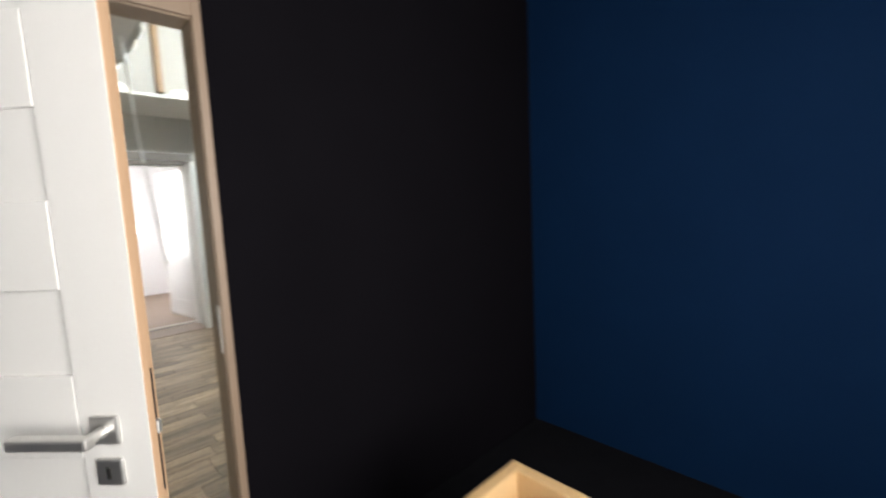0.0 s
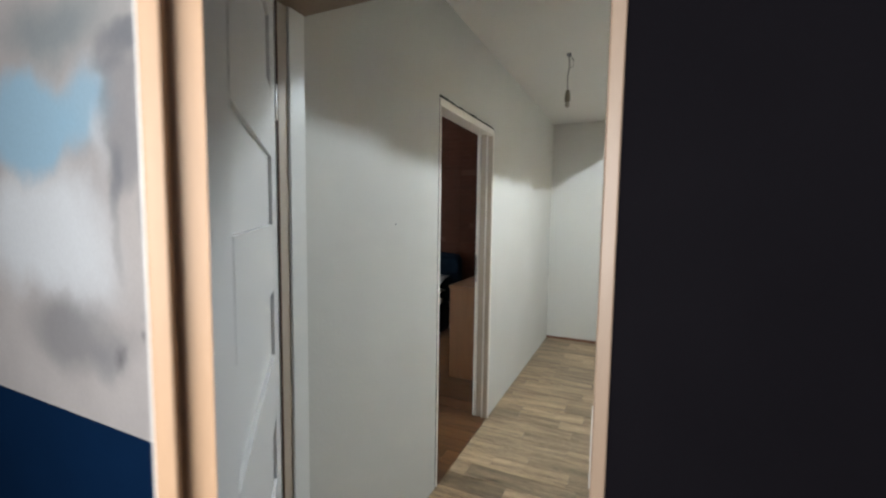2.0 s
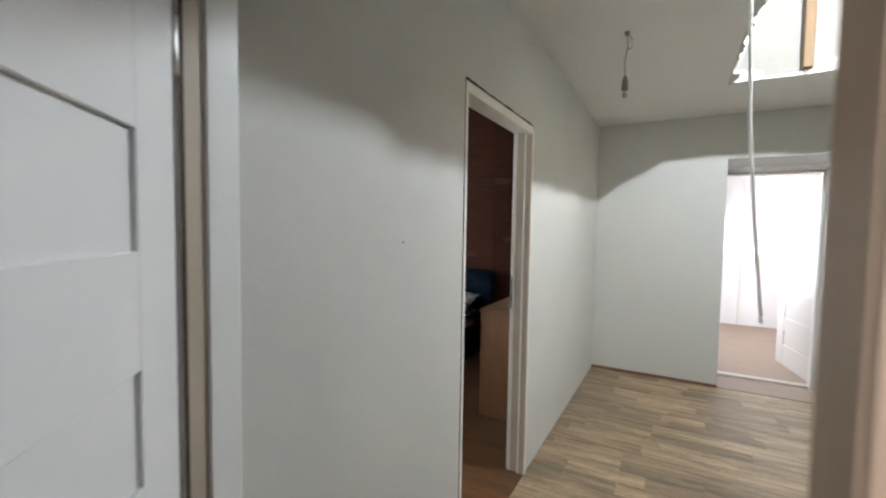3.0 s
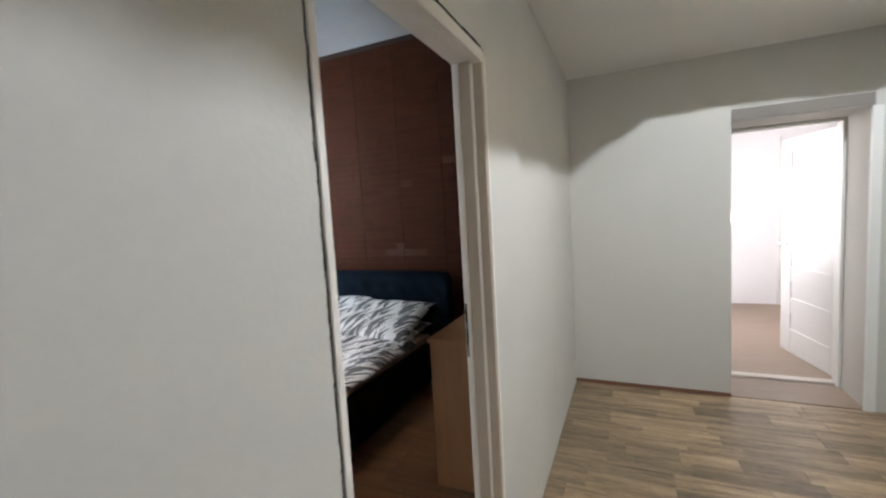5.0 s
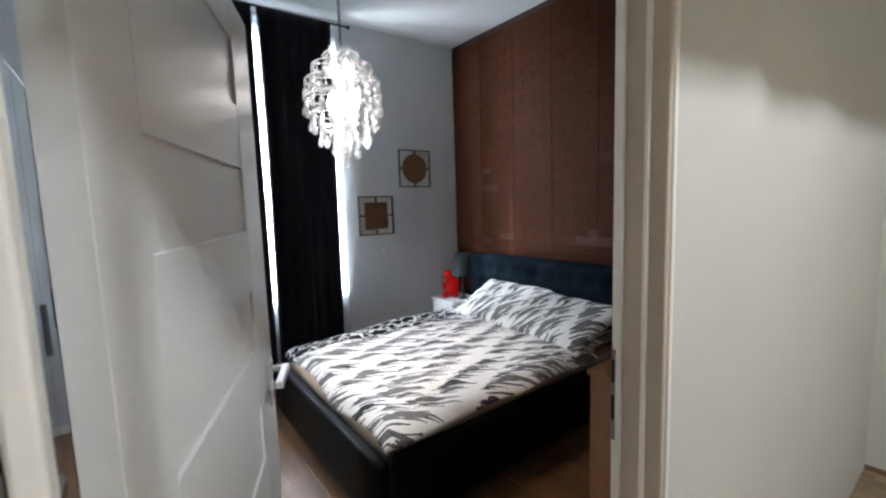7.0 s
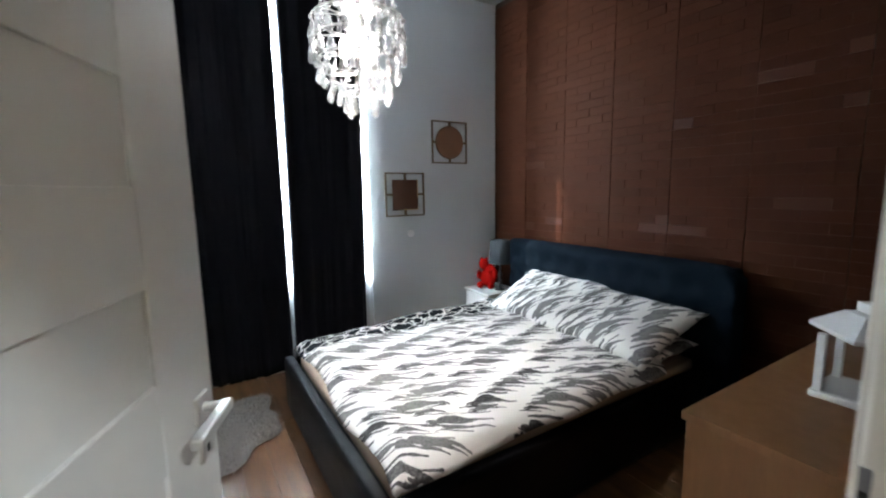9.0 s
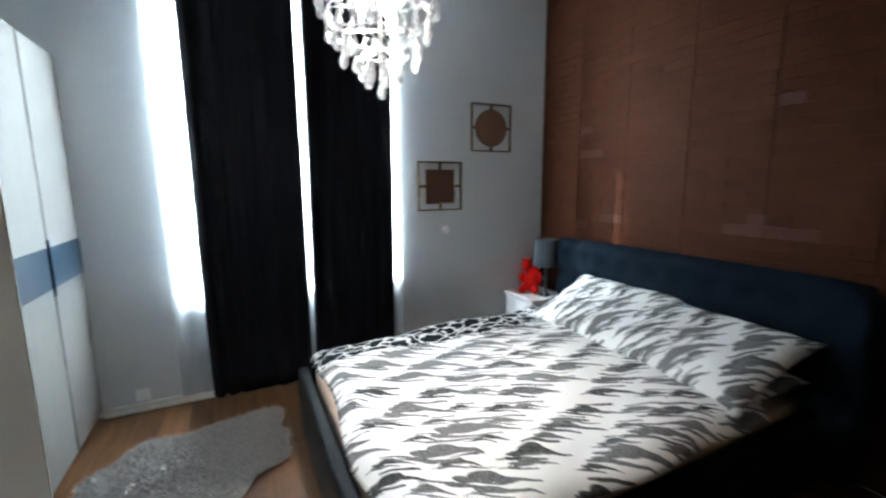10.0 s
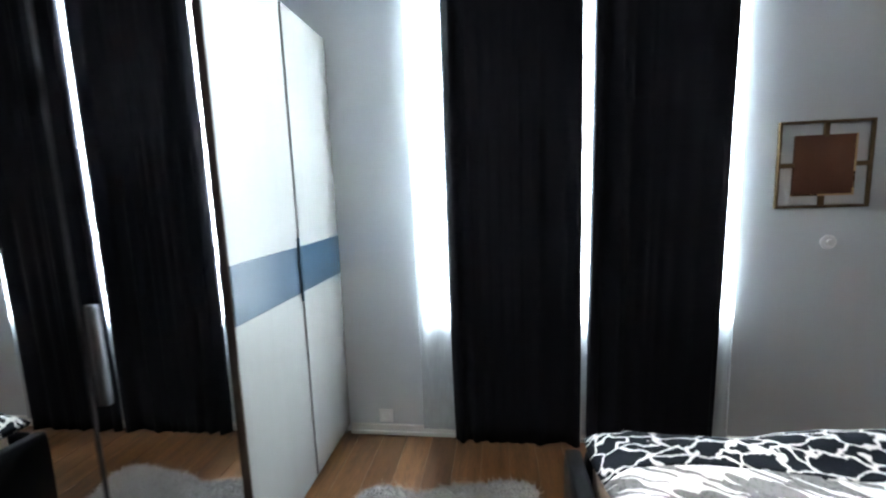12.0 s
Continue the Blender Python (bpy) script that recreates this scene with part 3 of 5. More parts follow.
structure("baseboard_bedroom_west", bm, white_trim)

# far room
structure("floor_far_room", box(0.2, 3.5, 4.94, 8.5, -0.012, 0.003), far_floor_mat)
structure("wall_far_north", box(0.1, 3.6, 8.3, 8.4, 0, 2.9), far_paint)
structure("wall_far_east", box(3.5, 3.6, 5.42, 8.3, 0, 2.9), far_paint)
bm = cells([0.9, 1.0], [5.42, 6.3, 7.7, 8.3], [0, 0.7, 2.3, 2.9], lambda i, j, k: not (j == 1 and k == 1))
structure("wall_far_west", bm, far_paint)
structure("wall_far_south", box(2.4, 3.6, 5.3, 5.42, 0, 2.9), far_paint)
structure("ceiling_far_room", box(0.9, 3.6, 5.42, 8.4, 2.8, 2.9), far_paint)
bm = bmesh.new()
box(1.62, 1.66, 8.27, 8.3, 0, 2.3, 0.004, bm)
box(2.30, 2.34, 8.27, 8.3, 0, 2.3, 0.004, bm)
structure("trim_far_wall", bm, white_trim)


# ---------- doors ----------
def lever_set(parent, x, side, z=1.03, turn=1):
    """Square rose, lever and key rose on one face of a leaf; side is the face's y, turn the way the lever points along x."""
    s = 1 if side > 0 else -1
    y0, y1 = sorted((side, side + s * 0.009))
    h = part("door_handle", box(x - 0.026, x + 0.026, y0, y1, z - 0.026, z + 0.026, 0.004), chrome, parent, "square brushed chrome lever handle")
    bm = tube([(x, side + s * 0.008, z), (x, side + s * 0.046, z)], 0.0095, 12)
    y2, y3 = sorted((side + s * 0.036, side + s * 0.058))
    xa, xb = sorted((x - turn * 0.012, x + turn * 0.132))
    box(xa, xb, y2, y3, z - 0.0105, z + 0.0105, 0.005, bm)
    part("lever", bm, chrome, h)
    part("key_rose", box(x - 0.025, x + 0.025, y0, y1, z - 0.103, z - 0.053, 0.004), chrome, h)
    ya, yb = sorted((side + s * 0.0085, side + s * 0.0105))
    part("keyhole", box(x - 0.004, x + 0.004, ya, yb, z - 0.089, z - 0.067, 0.002), gap_dark, h)


def leaf_faces(parent, width, half, x_lo, x_hi, zs, depth):
    """Both faces of a leaf: two stiles, and a field whose cross bands stand flush and recessed in turn."""
    for s in (-1, 1):
        y0, y1 = sorted((s * (half - depth - 0.001), s * half))
        part("stile", box(0.0, x_lo, y0, y1, 0.0, 2.02, 0.0008, segs=1), white_lacquer, parent)
        part("stile", box(x_hi, width - 0.0015, y0, y1, 0.0, 2.02, 0.0016, segs=1), white_lacquer, parent)
        edges = [2.02, *zs, 0.0]
        for top, low in zip(edges[::2], edges[1::2]):
            part("cross_band", box(x_lo + 0.0002, x_hi - 0.002, y0, y1, low, top, 0.0012, segs=1), white_lacquer, parent)


def door_leaf(name, hinge, free, width, half, label, edge, side_in, x_lo, x_hi, zs, depth=0.008):
    """A leaf from its hinge towards free; local x runs along it, y across."""
    turn = math.degrees(math.atan2(free[1] - hinge[1], free[0] - hinge[0]))
    d = thing(name, (*hinge, 0.008), label, "door", turn)
    lip = -1 if side_in > 0 else 1
    ya, yb = sorted((lip * half, lip * 0.0045))
    yc, yd = sorted((-lip * half, lip * 0.0045))
    part("leaf_core", box(0.0, width - 0.0015, -half + depth, half - depth, 0.0, 2.02), white_lacquer, d)
    leaf_faces(d, width, half, x_lo, x_hi, zs, depth)
    part("edge_strip", box(width - 0.0015, width, yc, yd, 0.0, 2.02), edge, d, "bare oak-coloured door edge" if edge is oak_edge else "white door edge")
    part("edge_lip", box(width - 0.0014, width + 0.0155, ya + 0.0008, yb, 0.0, 2.02, 0.0015, segs=1), edge, d)
    yf, yg = sorted((lip * (half + 0.0008), lip * (half - 0.0007)))
    part("lip_face", box(width - 0.004, width + 0.0148, yf, yg, 0.0, 2.02), white_lacquer, d)
    ye = -lip * 0.0085
    part("lock_plate", box(width - 0.001, width + 0.0012, ye - 0.008, ye + 0.008, 0.905, 1.14, 0.0005, segs=1), dark_metal, d, "dark steel lock plate")
    part("latch_bolt", box(width + 0.001, width + 0.011, ye - 0.005, ye + 0.005, 1.02, 1.045, 0.002, segs=1), chrome, d)
    for side in (-half, half):
        lever_set(d, width - 0.062, side, z=1.045, turn=-1)
    for z in (0.25, 1.75):
        part("hinge", lathe([(0, -0.045), (0.008, -0.043), (0.008, 0.043), (0, 0.045)], 10, at=(-0.006, side_in, z)), chrome, d, smooth=True)
    return d


ZS = tuple(1.752 - 0.1525 * k for k in range(11))
door_leaf("door_blue_room", (0.075, 0.578), (0.743, -0.166), 0.744, 0.0215, "white panelled door standing half open, bare oak edge", oak_edge, 0.02, 0.115, 0.63, (1.905, *ZS))
door_leaf("door_bedroom", (-0.158, 1.792), (-1.078, 2.184), 0.858, 0.0200, "white grooved door swung open into the bedroom", white_lacquer, -0.02, 0.125, 0.668, (1.915, *[z + 0.008 for z in ZS]))
door_leaf("door_far_room", (1.985, 5.455), (1.815, 6.35), 0.86, 0.0195, "bright white door standing open in the far room", white_lacquer, 0.02, 0.13, 0.7, (1.905, *ZS))


def casing(name, bars, material, label):
    c = thing(name, (0, 0, 0), label, "door frame")
    c["kind"] = "structure"
    for nm, b, m, bev in bars:
        part(nm, box(*b, bev), m or material, c)
    return c


# blue room door frame: oak-coloured on the room side, white lining
casing("door_frame_blue_room", [
    ("jamb", (0.866, 0.880, 0.606, 0.708, 0, 2.06), pale_oak, 0.002),
    ("jamb", (0.064, 0.080, 0.606, 0.708, 0, 2.06), white_trim, 0.002),
    ("head", (0.08, 0.866, 0.606, 0.708, 2.010, 2.058), pale_oak, 0.002),
    ("architrave", (0.868, 0.894, 0.590, 0.604, 0, 2.08), pale_oak, 0.003),
    ("architrave", (-0.056, 0.066, 0.592, 0.603, 0, 2.09), cream_trim, 0.003),
    ("architrave_bead", (-0.040, -0.018, 0.585, 0.592, 0, 2.085), cream_trim, 0.003),
    ("architrave_bead", (0.014, 0.064, 0.582, 0.592, 0, 2.08), cream_trim, 0.003),
    ("architrave_head", (0.066, 0.868, 0.590, 0.604, 2.015, 2.08), pale_oak, 0.003),
    ("seal", (0.080, 0.0835, 0.607, 0.613, 0, 2.01), seal_brown, 0.001),
    ("rebate", (0.080, 0.0822, 0.6135, 0.6455, 0, 2.01), beige_and_shade_trim, 0.0005),
    ("stop", (0.080, 0.089, 0.646, 0.702, 0, 2.01), white_trim, 0.002),
    ("strike_plate", (0.8640, 0.8665, 0.612, 0.634, 0.96, 1.12), chrome, 0.0005),
    ("architrave_hall", (0.022, 0.072, 0.695, 0.709, 0, 2.10), white_trim, 0.003),
    ("architrave_hall_head", (0.072, 0.90, 0.695, 0.709, 2.012, 2.08), pale_oak, 0.003),
    ("architrave_hall", (0.869, 0.90, 0.695, 0.709, 0, 2.012), white_trim, 0.003),
], white_trim, "oak-coloured and white door frame in dark wall")
# bedroom door frame: white, stepped; reveal shade painted as beige jamb and rebates
casing("door_frame_bedroom", [
    ("jamb", (-0.034, 0.003, 1.760, 1.780, 0, 2.034), None, 0.004),
    ("jamb", (-0.034, 0.003, 2.622, 2.644, 0, 2.034), beige_and_shade_trim, 0.004),
    ("bead", (0.0005, 0.008, 2.632, 2.6445, 0, 2.06), None, 0.003),
    ("bead", (-0.041, -0.030, 2.6165, 2.628, 0, 2.034), None, 0.0035),
    ("head", (-0.034, 0.003, 1.760, 2.644, 2.034, 2.076), None, 0.003),
    ("rebate", (-0.108, -0.034, 1.758, 1.767, 0, 2.05), beige_and_shade_trim, 0.002),
    ("rebate", (-0.086, -0.034, 2.632, 2.645, 0, 2.05), beige_and_shade_trim, 0.002),
    ("rebate", (-0.108, -0.086, 2.627, 2.645, 0, 2.05), None, 0.004),
    ("rebate_head", (-0.108, -0.034, 1.767, 2.627, 2.045, 2.078), None, 0.002),
    ("strike_plate", (-0.107, -0.098, 2.6255, 2.6278, 1.00, 1.20), steel, 0.0005),
    ("strike_slot", (-0.106, -0.099, 2.6245, 2.6256, 1.128, 1.178), gap_dark, 0.0003),
    ("strike_slot", (-0.106, -0.099, 2.6245, 2.6256, 1.045, 1.10), gap_dark, 0.0003),
    ("architrave_inside", (-0.118, -0.107, 2.648, 2.70, 0, 2.12), None, 0.003),
    ("architrave_inside", (-0.118, -0.107, 1.70, 1.756, 0, 2.12), None, 0.003),
    ("architrave_inside_head", (-0.118, -0.107, 1.756, 2.648, 2.079, 2.12), None, 0.003),
], cream_trim, "cream white door frame with open wall gap")
casing("door_frame_far_room", [
    ("jamb", (1.905, 1.925, 5.32, 5.425, 0, 2.06), None, 0.002),
    ("jamb", (1.14, 1.158, 5.32, 5.425, 0, 2.06), None, 0.002),
    ("head", (1.158, 1.905, 5.32, 5.425, 2.04, 2.064), None, 0.002),
    ("architrave", (1.905, 1.965, 4.914, 4.93, 0, 2.066), None, 0.003),
], white_trim, "white door frame in the thick end wall")


def ragged_gap():
    """Unfilled dark gap between the frame and the plaster."""
    rnd = random.Random(3)
    bm = bmesh.new()
    z = 0.0
    prev = None
    c, wl = 1.7545, 0.003
    while z <= 2.09:
        if rnd.random() < 0.75:
            wl = 0.0004 + 0.0030 * rnd.random() ** 2
        wr = 0.0018 + rnd.uniform(0, 0.0008)
        c += 0.4 * (1.7548 - c) + rnd.uniform(-0.0009, 0.0009)
        cur = [bm.verts.new((0.0012, c - wl, z)), bm.verts.new((0.0012, c + wr, z)), bm.verts.new((0.0, c + wr, z)), bm.verts.new((0.0, c - wl, z))]
        if prev:
            for i in range(4):
                bm.faces.new([prev[i], prev[(i + 1) % 4], cur[(i + 1) % 4], cur[i]])
        prev = cur
        z += rnd.choice((0.0008, 0.001, 0.003, 0.005, 0.008))
    prev, y = None, 1.755
    while y <= 2.645:
        c = 2.083 + rnd.uniform(-0.002, 0.002)
        w = 0.003 + 0.006 * max(0, rnd.random() - 0.3)
        cur = [bm.verts.new((0.0012, y, c - w)), bm.verts.new((0.0012, y, c + w)), bm.verts.new((0.0, y, c + w)), bm.verts.new((0.0, y, c - w))]
        if prev:
            for i in range(4):
                bm.faces.new([prev[i], prev[(i + 1) % 4], cur[(i + 1) % 4], cur[i]])
        prev = cur
        y += rnd.uniform(0.02, 0.05)
    bmesh.ops.recalc_face_normals(bm, faces=bm.faces[:])
    structure("trim_gap_bedroom_door", bm, gap_dark)
    bm = bmesh.new()
    for y, z in ((1.33, 1.44),):
        box(0.0, 0.0015, y - 0.003, y + 0.003, z - 0.003, z + 0.003, 0.0005, bm, 1)
    for z in (1.434, 1.631, 0.9, 0.45):
        box(0.0, 0.004, 2.644, 2.652, z - 0.012, z + 0.014, 0.001, bm, 1)
    box(0.0, 0.0025, 2.6442, 2.6462, 0.0, 2.08, 0, bm)
    structure("trim_nicks_bedroom_door", bm, gap_dark)


ragged_gap()

# ---------- hall ----------
pend = thing("pendant_cable", (0.475, 2.76, HALL_H), "bare bulb holder hanging on thin grey cable", "ceiling lamp")
part("ceiling_hook", lathe([(0, 0), (0.015, -0.001), (0.013, -0.016), (0.005, -0.022), (0, -0.022)], 16), steel, pend, smooth=True)
cable = mat("grey_cable", (0.32, 0.30, 0.28), 0.6)
part("cable", tube([(0, 0, -0.02), (0.004, 0.006, -0.08), (-0.008, 0.012, -0.15), (-0.004, 0.02, -0.235)], 0.0045, 8), cable, pend, smooth=True)
part("cable", tube([(0.01, 0, -0.02), (0.032, 0.0, -0.05), (0.028, 0.004, -0.085), (0.004, 0.006, -0.095)], 0.003, 6), cable, pend, smooth=True)
part("bulb_holder", lathe([(0, 0), (0.010, -0.002), (0.017, -0.03), (0.019, -0.075), (0.015, -0.08), (0, -0.08)], 16, at=(-0.004, 0.02, -0.23)), mat("brown_holder", (0.16, 0.13, 0.09), 0.5), pend, smooth=True)
part("bulb", lathe([(0, 0), (0.012, -0.004), (0.016, -0.02), (0.013, -0.034), (0, -0.042)], 16, at=(-0.004, 0.02, -0.308)), mat("dusty_bulb_glass", (0.34, 0.31, 0.25), 0.3, var=0.1), pend, smooth=True)

rope = thing("hatch_pull_rope", (1.0, 2.47, 0.0), "thin white pull rope hanging from the hatch", "rope")
part("rope", tube([(-0.015, 0.05, 3.2), (-0.01, 0.03, 2.56), (0.01, 0.0, 1.95), (0.045, -0.02, 1.5), (0.083, -0.02, 1.12)], 0.0075, 8), rope_white, rope, smooth=True)
part("knot", lathe([(0, 0.02), (0.010, 0.01), (0.0115, 0), (0.009, -0.012), (0, -0.02)], 10, at=(0.083, -0.02, 1.115)), rope_white, rope, smooth=True)

attic_lamp = thing("attic_bulb", (1.63, 2.85, 3.75), "bare lit bulb on a cable above the hatch", "bulb")
part("cable", tube([(0, 0, 0), (0.008, 0, -0.3), (0, 0, -0.65)], 0.004, 6), cable, attic_lamp, smooth=True)
part("bulb_holder", lathe([(0, 0.0), (0.014, -0.004), (0.018, -0.05), (0, -0.052)], 12, at=(0, 0, -0.64)), plastic_white, attic_lamp, smooth=True)

# ---------- blue room: low pine box whose rim shows ----------
crate = thing("pine_box", (1.475, -0.105, 0.0), "pale pine box with thick rim, open at top", "box")
for nm, x0, x1, y0, y1 in (("side_board", -0.40, 0.0, -0.042, 0.0), ("side_board", -0.40, 0.0, -0.30, -0.258), ("end_board", -0.042, 0.0, -0.258, -0.042), ("end_board", -0.40, -0.358, -0.258, -0.042)):
    part(nm, box(x0, x1, y0, y1, 0, 0.60, 0.006), pine, crate)
part("inner_board", box(-0.358, -0.042, -0.258, -0.042, 0.44, 0.458, 0.002), pine_dark, crate, "orange pine inner board")
# the window of the blue room
win2 = thing("window_2", (0.7, -2.05, 0.85), "white framed window of the blue room", "window")
win2["kind"] = "structure"
for b in ((-0.75, -0.69, -0.03, 0.03, 0, 1.4), (0.69, 0.75, -0.03, 0.03, 0, 1.4), (-0.69, 0.69, -0.03, 0.03, 0, 0.06), (-0.69, 0.69, -0.03, 0.03, 1.34, 1.4), (-0.04, 0.04, -0.03, 0.03, 0.06, 1.34)):
    part("window_frame", box(*b, 0.004), white_trim, win2)

# ---------- bedroom window, curtains ----------
win = thing("window_1", (-3.74, 2.74, 0.70), "white framed bedroom window behind closed curtains", "window")
win["kind"] = "structure"
for b in ((-0.03, 0.03, -0.712, -0.66, 0, 2.25), (-0.03, 0.03, 0.62, 0.74, 0, 2.25), (-0.03, 0.03, -0.66, 0.62, 0, 0.07), (-0.03, 0.03, -0.66, 0.62, 2.18, 2.25), (-0.03, 0.03, -0.05, 0.05, 0.07, 2.18)):
    part("window_frame", box(*b, 0.004), white_trim, win)
for a, b in ((-0.66, -0.05), (0.05, 0.62)):
    g = part("pane", box(-0.004, 0.004, a, b, 0.07, 2.18), glass, win)
    g.visible_shadow = False
part("window_sill", box(0.03, 0.27, -0.71, 0.74, -0.028, -0.001, 0.004), white_trim, win)


def drape(name, y0, y1, x, top, bottom, folds, amp, material, label, seed, lean=0.0, lean_end=0.0, category="curtain"):
    rnd = random.Random(seed)
    ph = [rnd.uniform(0, 6.28) for _ in range(4)]
    nu, nv = int(folds * 10), 30
    bm = bmesh.new()
    rows = []
    for j in range(nv + 1):
        v = j / nv
        z = top + (bottom - top) * v
        row = []
        for i in range(nu + 1):
            u = i / nu
            a = amp * (0.55 + 0.45 * v)
            q = u + 0.055 * math.sin(5.1 * u + ph[1]) + 0.025 * math.sin(13 * u + ph[2])
            dx = a * (0.6 + 0.5 * math.sin(7 * u + ph[3])) * math.sin(2 * math.pi * folds * q + ph[0] + 0.35 * math.sin(3 * v + ph[1])) + 0.25 * a * math.sin(2 * math.pi * folds * 2.3 * q + ph[2] + v)
            dy = (lean * (1 - u) + lean_end * u) * v + 0.010 * math.sin(4 * v + ph[3]) * (1 - u)
            row.append(bm.verts.new((dx, y0 + (y1 - y0) * u + dy, z)))
        rows.append(row)
    for a, b in zip(rows, rows[1:]):
        for i in range(nu):
            bm.faces.new([a[i], a[i + 1], b[i + 1], b[i]])
    t = thing(name, (x, 0, 0), label, category)
    ob = part("cloth", bm, material, t, smooth=True)
    so = ob.modifiers.new("thickness", "SOLIDIFY")
    so.thickness = 0.003
    return t


drape("blackout_curtain", 2.108, 2.771, -3.385, 3.155, 0.035, 5.5, 0.022, curtain_mat, "floor-length black curtain drawn across the window", 1, 0.03, -0.004)
drape("blackout_curtain", 2.809, 3.447, -3.385, 3.155, 0.035, 5.0, 0.022, curtain_mat, "floor-length black curtain drawn across the window", 2, 0.003, -0.04)
drape("net_curtain", 1.94, 3.50, -3.448, 3.14, 0.06, 15, 0.010, net_cloth, "sheer white net curtain against the window", 3)
rod = thing("curtain_rod", (-3.40, 2.75, 3.165), "dark metal curtain rod above the window", "curtain rod")
part("rod", tube([(0, -0.86, 0), (0, 0.86, 0)], 0.010, 10), dark_metal, rod, smooth=True)
for y in (-0.87, 0.87):
    part("finial", lathe([(0, -0.02), (0.018, -0.01), (0.020, 0), (0.018, 0.01), (0, 0.02)], 12, at=(0, y, 0)), dark_metal, rod, smooth=True)
for y in (-0.7, 0.7):
    part("bracket", box(-0.088, 0.0, y - 0.008, y + 0.008, -0.008, 0.008, 0.002), dark_metal, rod)

hook = thing("curtain_hook", (-3.49, 3.475, 0.80), "small dark metal curtain tie-back hook", "hook")
part("base", box(0, 0.006, -0.012, 0.012, -0.02, 0.02, 0.002), dark_metal, hook)
part("arm", tube([(0.004, 0, 0), (0.05, 0, 0.0), (0.062, 0.004, 0.012), (0.062, 0.006, 0.03)], 0.004, 8), dark_metal, hook, smooth=True)

# ---------- wall mirrors with bronze frames, their faces plain brown plates without reflections ---
def wall_decor(loc, inner_round, label):
    d = thing("wall_decoration", loc, label, "wall decoration", group="square wall decorations")
    h, w = 0.198, 0.0065
    for b in ((0, 0.016, -h, h, h - 2 * w, h), (0, 0.016, -h, h, -h, -h + 2 * w), (0, 0.016, -h, -h + 2 * w, -h + 2 * w, h - 2 * w), (0, 0.016, h - 2 * w, h, -h + 2 * w, h - 2 * w)):
        part("frame_bar", box(*b, 0.002), bronze, d)
    if inner_round:
        bm = lathe([(0, 0), (0.155, 0), (0.155, 0.010), (0.148, 0.014), (0, 0.014)], 48)
        bmesh.ops.rotate(bm, verts=bm.verts[:], cent=(0, 0, 0), matrix=Matrix.Rotation(radians(90), 3, "Y"))
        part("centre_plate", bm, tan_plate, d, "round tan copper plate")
        reach = 0.15
    else:
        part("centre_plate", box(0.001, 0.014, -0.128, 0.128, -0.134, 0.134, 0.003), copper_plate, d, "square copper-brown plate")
        # bright bevel glint painted as gold along two edges only
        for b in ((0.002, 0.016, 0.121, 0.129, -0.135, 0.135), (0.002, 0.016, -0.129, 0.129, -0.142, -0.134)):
            part("plate_glint", box(*b, 0.001), gold_glint, d, "pale gold painted glint on plate edge")
        reach = 0.127
    for a in range(4):
        r = Matrix.Rotation(radians(90 * a), 4, "X")
        bm = box(0.001, 0.015, -0.011, 0.011, reach - 0.004, h - 0.010, 0.002)
        bm.transform(r)
        part("connector", bm, bronze, d)
    return d


wall_decor((-3.489, 3.862, 1.413), False, "bronze square frame holding square copper-brown plate")
wall_decor((-3.489, 4.352, 1.897), True, "bronze square frame holding round copper-brown plate")
so = thing("wall_socket", (-3.49, 1.725, 0.105), "small white wall socket near the floor", "socket")
part("cover", box(0, 0.009, -0.04, 0.04, -0.04, 0.04, 0.004), plastic_white, so)
bm = lathe([(0, 0.0095), (0.020, 0.0095), (0.022, 0.011), (0.026, 0.011), (0.027, 0.008)], 20)
bmesh.ops.rotate(bm, verts=bm.verts[:], cent=(0, 0, 0), matrix=Matrix.Rotation(radians(90), 3, "Y"))
part("outlet", bm, plastic_white, so)
th = thing("wall_switch", (-3.49, 3.912, 1.053), "small white round wall switch below the frames", "switch")
bm = lathe([(0, 0), (0.034, 0), (0.034, 0.008), (0.028, 0.012), (0.016, 0.013), (0.014, 0.022), (0, 0.023)], 24)
bmesh.ops.rotate(bm, verts=bm.verts[:], cent=(0, 0, 0), matrix=Matrix.Rotation(radians(90), 3, "Y"))
part("cover", bm, plastic_white, th, smooth=False)

# ---------- wardrobe ----------
ward = thing("wardrobe", (-3.482, 0.895, 0.0), "tall white ash wardrobe with mirrored doors", "wardrobe")
W, D, H = 1.92, 0.60, 2.145
for nm, b in (("side_panel", (0, 0.018, 0, D, 0, H)), ("side_panel", (W - 0.018, W, 0, D - 0.03, 0, H)), ("top_panel", (0.018, W - 0.018, 0, D, H - 0.02, H)), ("bottom_panel", (0.018, W - 0.018, 0, D, 0.05, 0.07)), ("plinth", (0.018, W - 0.018, D - 0.03, D - 0.015, 0, 0.05)), ("back_panel", (0.018, W - 0.018, 0, 0.006, 0.05, H - 0.02))):
    part(nm, box(*b, 0.002), ash_white, ward)
xs = [0.002, 0.452, 0.945, 1.425, 1.918]
